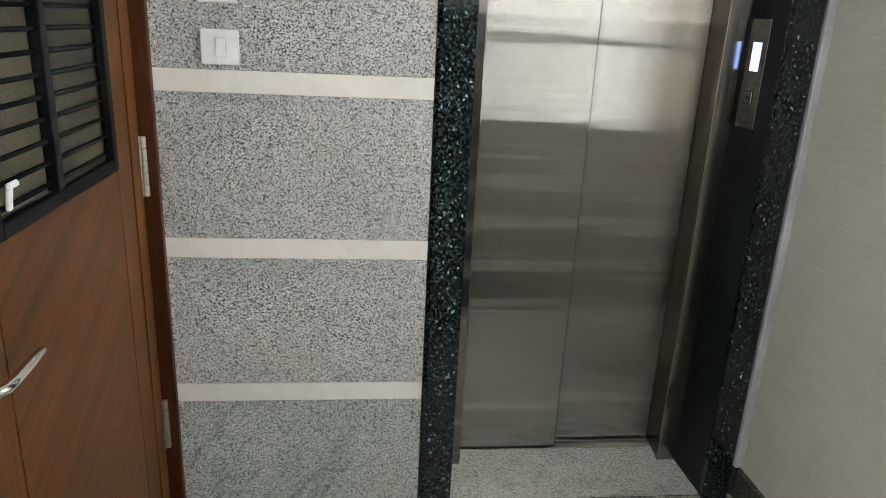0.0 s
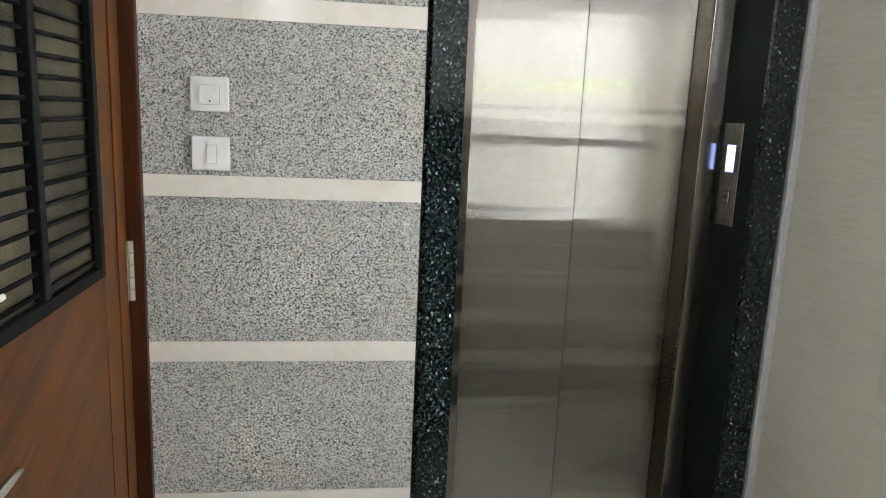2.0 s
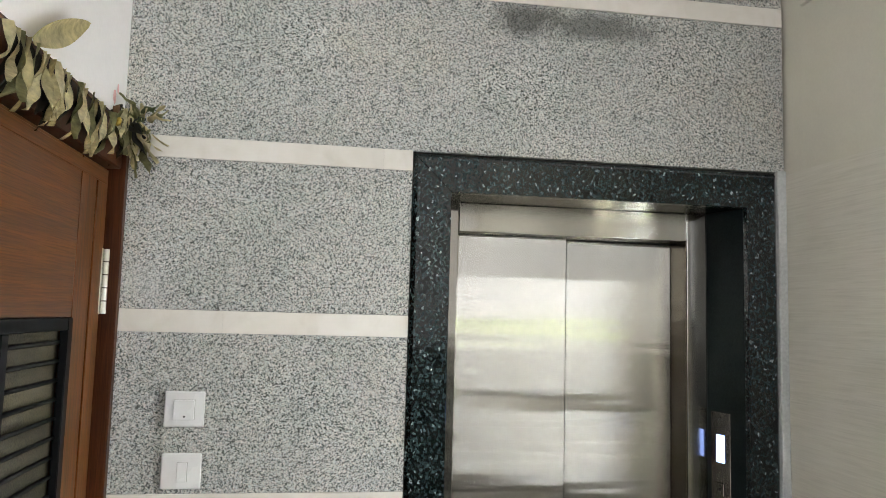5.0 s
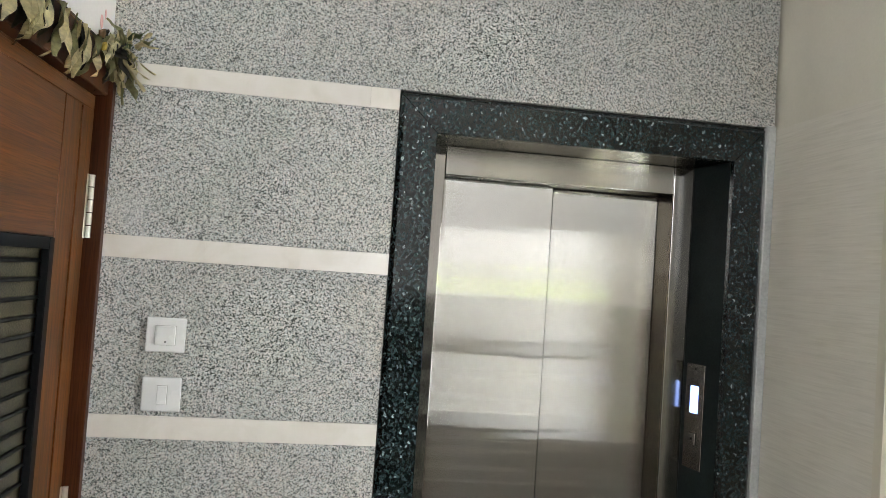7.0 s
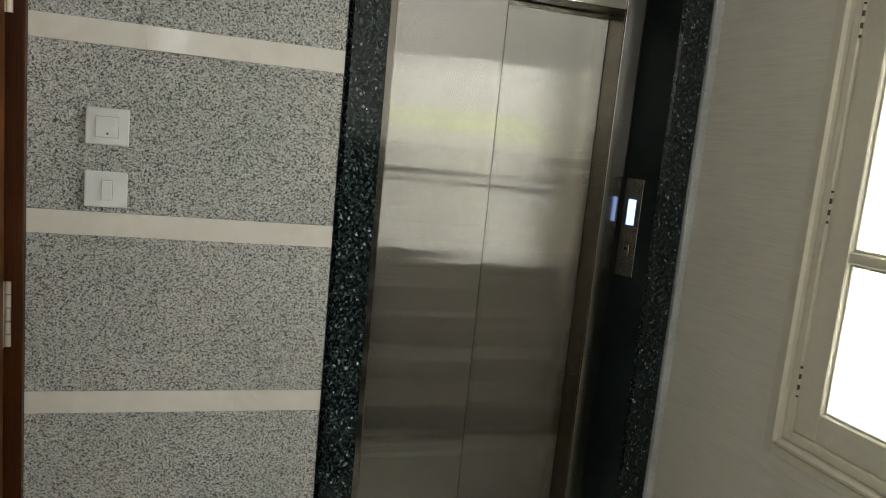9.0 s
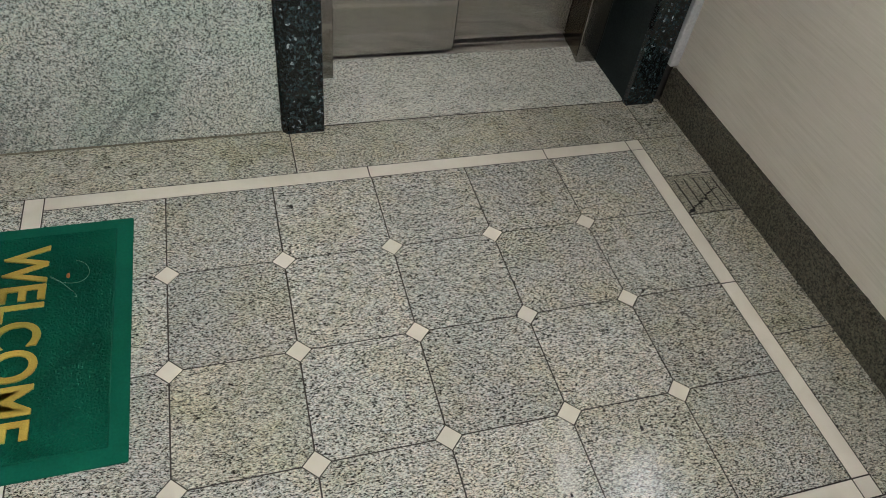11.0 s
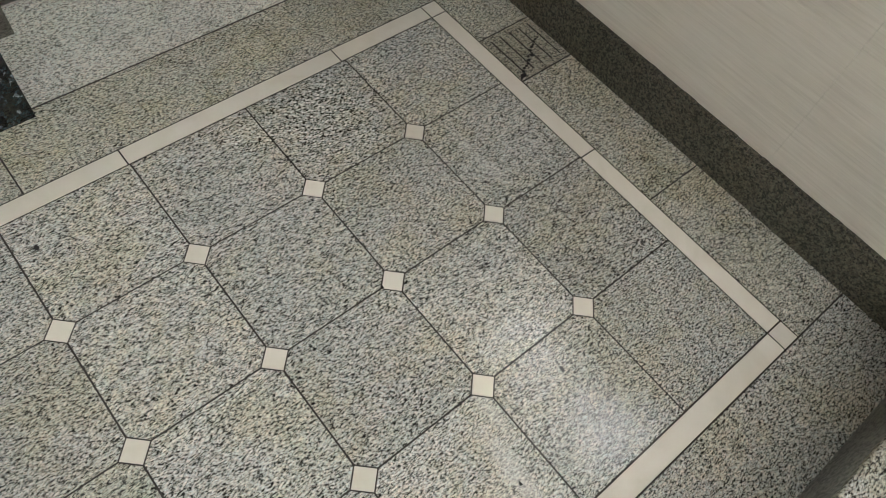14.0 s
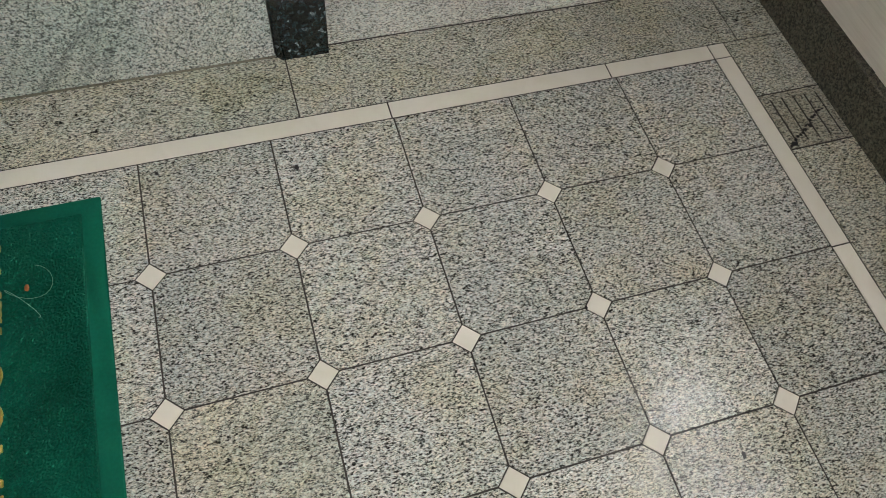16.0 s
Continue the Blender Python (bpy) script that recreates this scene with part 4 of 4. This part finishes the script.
xs = [v.co.x for v in me.vertices]
me.transform(Matrix.Diagonal((0.43 / (max(xs) - min(xs)), 1.0, 1.0, 1.0)))
words = new("lettering", me)
words.matrix_world = Matrix.Translation((-0.5335, 1.227, 0.0125)) @ Matrix.Rotation(radians(-90), 4, "Z")
words.parent = mat
tagged(words, "worn yellow letters")
# what lies on the mat
bm = bmesh.new()
bmesh.ops.create_icosphere(bm, subdivisions=2, radius=0.0042)
for v in bm.verts:
    v.co = Vector((v.co.x * 0.8, v.co.y * 1.4, v.co.z * 0.5)) * (1 + 0.35 * noise.noise(v.co * 260)) + Vector((-0.452, 1.357, 0.0135))
tagged(part("dry_petal", bm, orange), "small orange dried petal lying on the mat", "petal")
bm = bmesh.new()
pts = [(-0.44 + 0.03 * math.sin(k * 0.33) - 0.001 * k, 1.375 + 0.02 * math.cos(k * 0.4) - 0.0022 * k, 0.0128) for k in range(26)]
sweep(bm, pts, [0.00035] * len(pts), 5)
tagged(part("loose_thread", bm, lint), "thin pale loose thread lying on the mat", "thread")

# ---- leaf garland over the door ----
garland = thing("leaf_garland", "dried mango leaf garland hung along the door head", "garland")
rnd = random.Random(12)


def leaf_mesh(length, width, curl, wave, seed, bend=0.0, ragged=0.38):
    """A long pointed leaf hanging down from the origin, facing +x, dried and curled."""
    r = random.Random(seed)
    bm = bmesh.new()
    rows = 15
    grid = []
    phase = r.uniform(0, 6)
    for i in range(rows):
        u = i / (rows - 1)
        w = width * (math.sin(math.pi * min(1, u * 0.94 + 0.06)) ** 0.75) * (1 - 0.25 * u)
        row = []
        for k in range(5):
            q = (k - 2) / 2
            edge = 1 + ragged * math.sin(u * 15 + phase + 2.0 * q)
            x = curl * (u ** 2) * length + 0.35 * w * q * q + wave * math.sin(phase + u * 7 + q * 1.5)
            row.append(bm.verts.new((x, q * w * edge + wave * math.sin(u * 6 + phase) - bend * (u * u - 0.22 * u), -u * length)))
        grid.append(row)
    for a, b in zip(grid, grid[1:]):
        for k in range(4):
            bm.faces.new((a[k], a[k + 1], b[k + 1], b[k]))
    bmesh.ops.solidify(bm, geom=bm.faces[:], thickness=0.0006)
    return bm


SX = LEFT_X + 0.010
part("string", sweep(bmesh.new(), [(SX, 0.80 + 0.1 * k, 2.192 - 0.004 * math.sin(k * 1.1)) for k in range(10)] + [(SX + 0.012, 1.745, 2.188)], [0.0016] * 11, 6), leaf_brown, garland, "thin brown string")
y = 0.82
while y < 1.60:
    L = rnd.uniform(0.115, 0.15)
    lf = part("leaf", leaf_mesh(L, rnd.uniform(0.010, 0.0155), rnd.uniform(0.05, 0.30), rnd.uniform(0.0045, 0.008), rnd.random(), rnd.uniform(0.085, 0.15)),
              rnd.choice((leaf_dry, leaf_pale, leaf_pale, leaf_pale, leaf_olive)), garland, smooth=True)
    lf.matrix_world = pose(SX + rnd.uniform(0.002, 0.012), y, 2.194 - rnd.uniform(0, 0.006), rnd.uniform(-7, 5), 0, rnd.uniform(-14, 12))
    if rnd.random() < 0.75:
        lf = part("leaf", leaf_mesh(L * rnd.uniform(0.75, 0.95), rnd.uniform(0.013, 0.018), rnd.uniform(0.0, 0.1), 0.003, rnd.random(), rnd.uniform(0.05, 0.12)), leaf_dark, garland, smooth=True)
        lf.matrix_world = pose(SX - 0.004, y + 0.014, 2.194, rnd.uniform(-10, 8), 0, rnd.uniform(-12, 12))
    y += rnd.uniform(0.020, 0.030)
# one leaf that has turned upwards
lf = part("leaf", leaf_mesh(0.25, 0.027, 0.05, 0.001, 3, 0.0, 0.0), leaf_dry, garland, smooth=True)
lf.matrix_world = pose(SX + 0.006, 1.165, 2.192, 119, 0, 0)
# withered bunch at the corner
for k in range(34):
    L = rnd.uniform(0.05, 0.115)
    lf = part("leaf", leaf_mesh(L, rnd.uniform(0.006, 0.013), rnd.uniform(-0.1, 0.5), rnd.uniform(0.003, 0.006), rnd.random()),
              rnd.choice((leaf_olive, leaf_pale, leaf_olive, leaf_dry, leaf_dark)), garland, smooth=True)
    lf.matrix_world = pose(SX + rnd.uniform(0.0, 0.035), rnd.uniform(1.655, 1.735), rnd.uniform(2.165, 2.235), rnd.uniform(-35, 35), rnd.uniform(-25, 20), rnd.uniform(-80, 80))
for k in range(14):
    lf = part("leaf", leaf_mesh(rnd.uniform(0.04, 0.075), rnd.uniform(0.006, 0.010), rnd.uniform(-0.3, 0.5), 0.004, rnd.random()),
              rnd.choice((leaf_olive, leaf_olive, leaf_green, leaf_dry)), garland, smooth=True)
    lf.matrix_world = pose(SX + rnd.uniform(0.02, 0.05), rnd.uniform(1.69, 1.742), rnd.uniform(2.19, 2.225), rnd.uniform(-150, -40), rnd.uniform(-40, 10), rnd.uniform(-90, 60))
for y, z in ((1.615, 2.178), (1.60, 2.203)):
    bm = bmesh.new()
    bmesh.ops.create_icosphere(bm, subdivisions=2, radius=0.011)
    for v in bm.verts:
        v.co = Vector((v.co.x * 0.7, v.co.y, v.co.z * 0.9)) * (1 + 0.6 * noise.noise(v.co * 170)) + Vector((SX + 0.012, y, z))
    part("dried_flower", bm, leaf_brown if z > 2.19 else yellow_pile, garland, "shrivelled orange flower head", True)
# red powder marks on the white wall
for y, z, a in ((1.668, 2.252, 0.016), (1.69, 2.275, 0.009), (1.14, 2.275, 0.016), (1.18, 2.30, 0.018)):
    bm = bmesh.new()
    outline = [(y + math.cos(t) * a * rnd.uniform(0.35, 0.7), z + math.sin(t) * a * rnd.uniform(0.9, 1.6)) for t in [i * math.pi / 5 for i in range(10)]]
    lo = [bm.verts.new((LEFT_X - 0.0062, u, v)) for u, v in outline]
    hi = [bm.verts.new((LEFT_X - 0.0052, u, v)) for u, v in outline]
    bm.faces.new(hi)
    for i in range(10):
        bm.faces.new((lo[i], lo[(i + 1) % 10], hi[(i + 1) % 10], hi[i]))
    tagged(part("powder_mark", bm, red_smear), "faint red powder smear on the white wall", "smear", "red marks over the door")
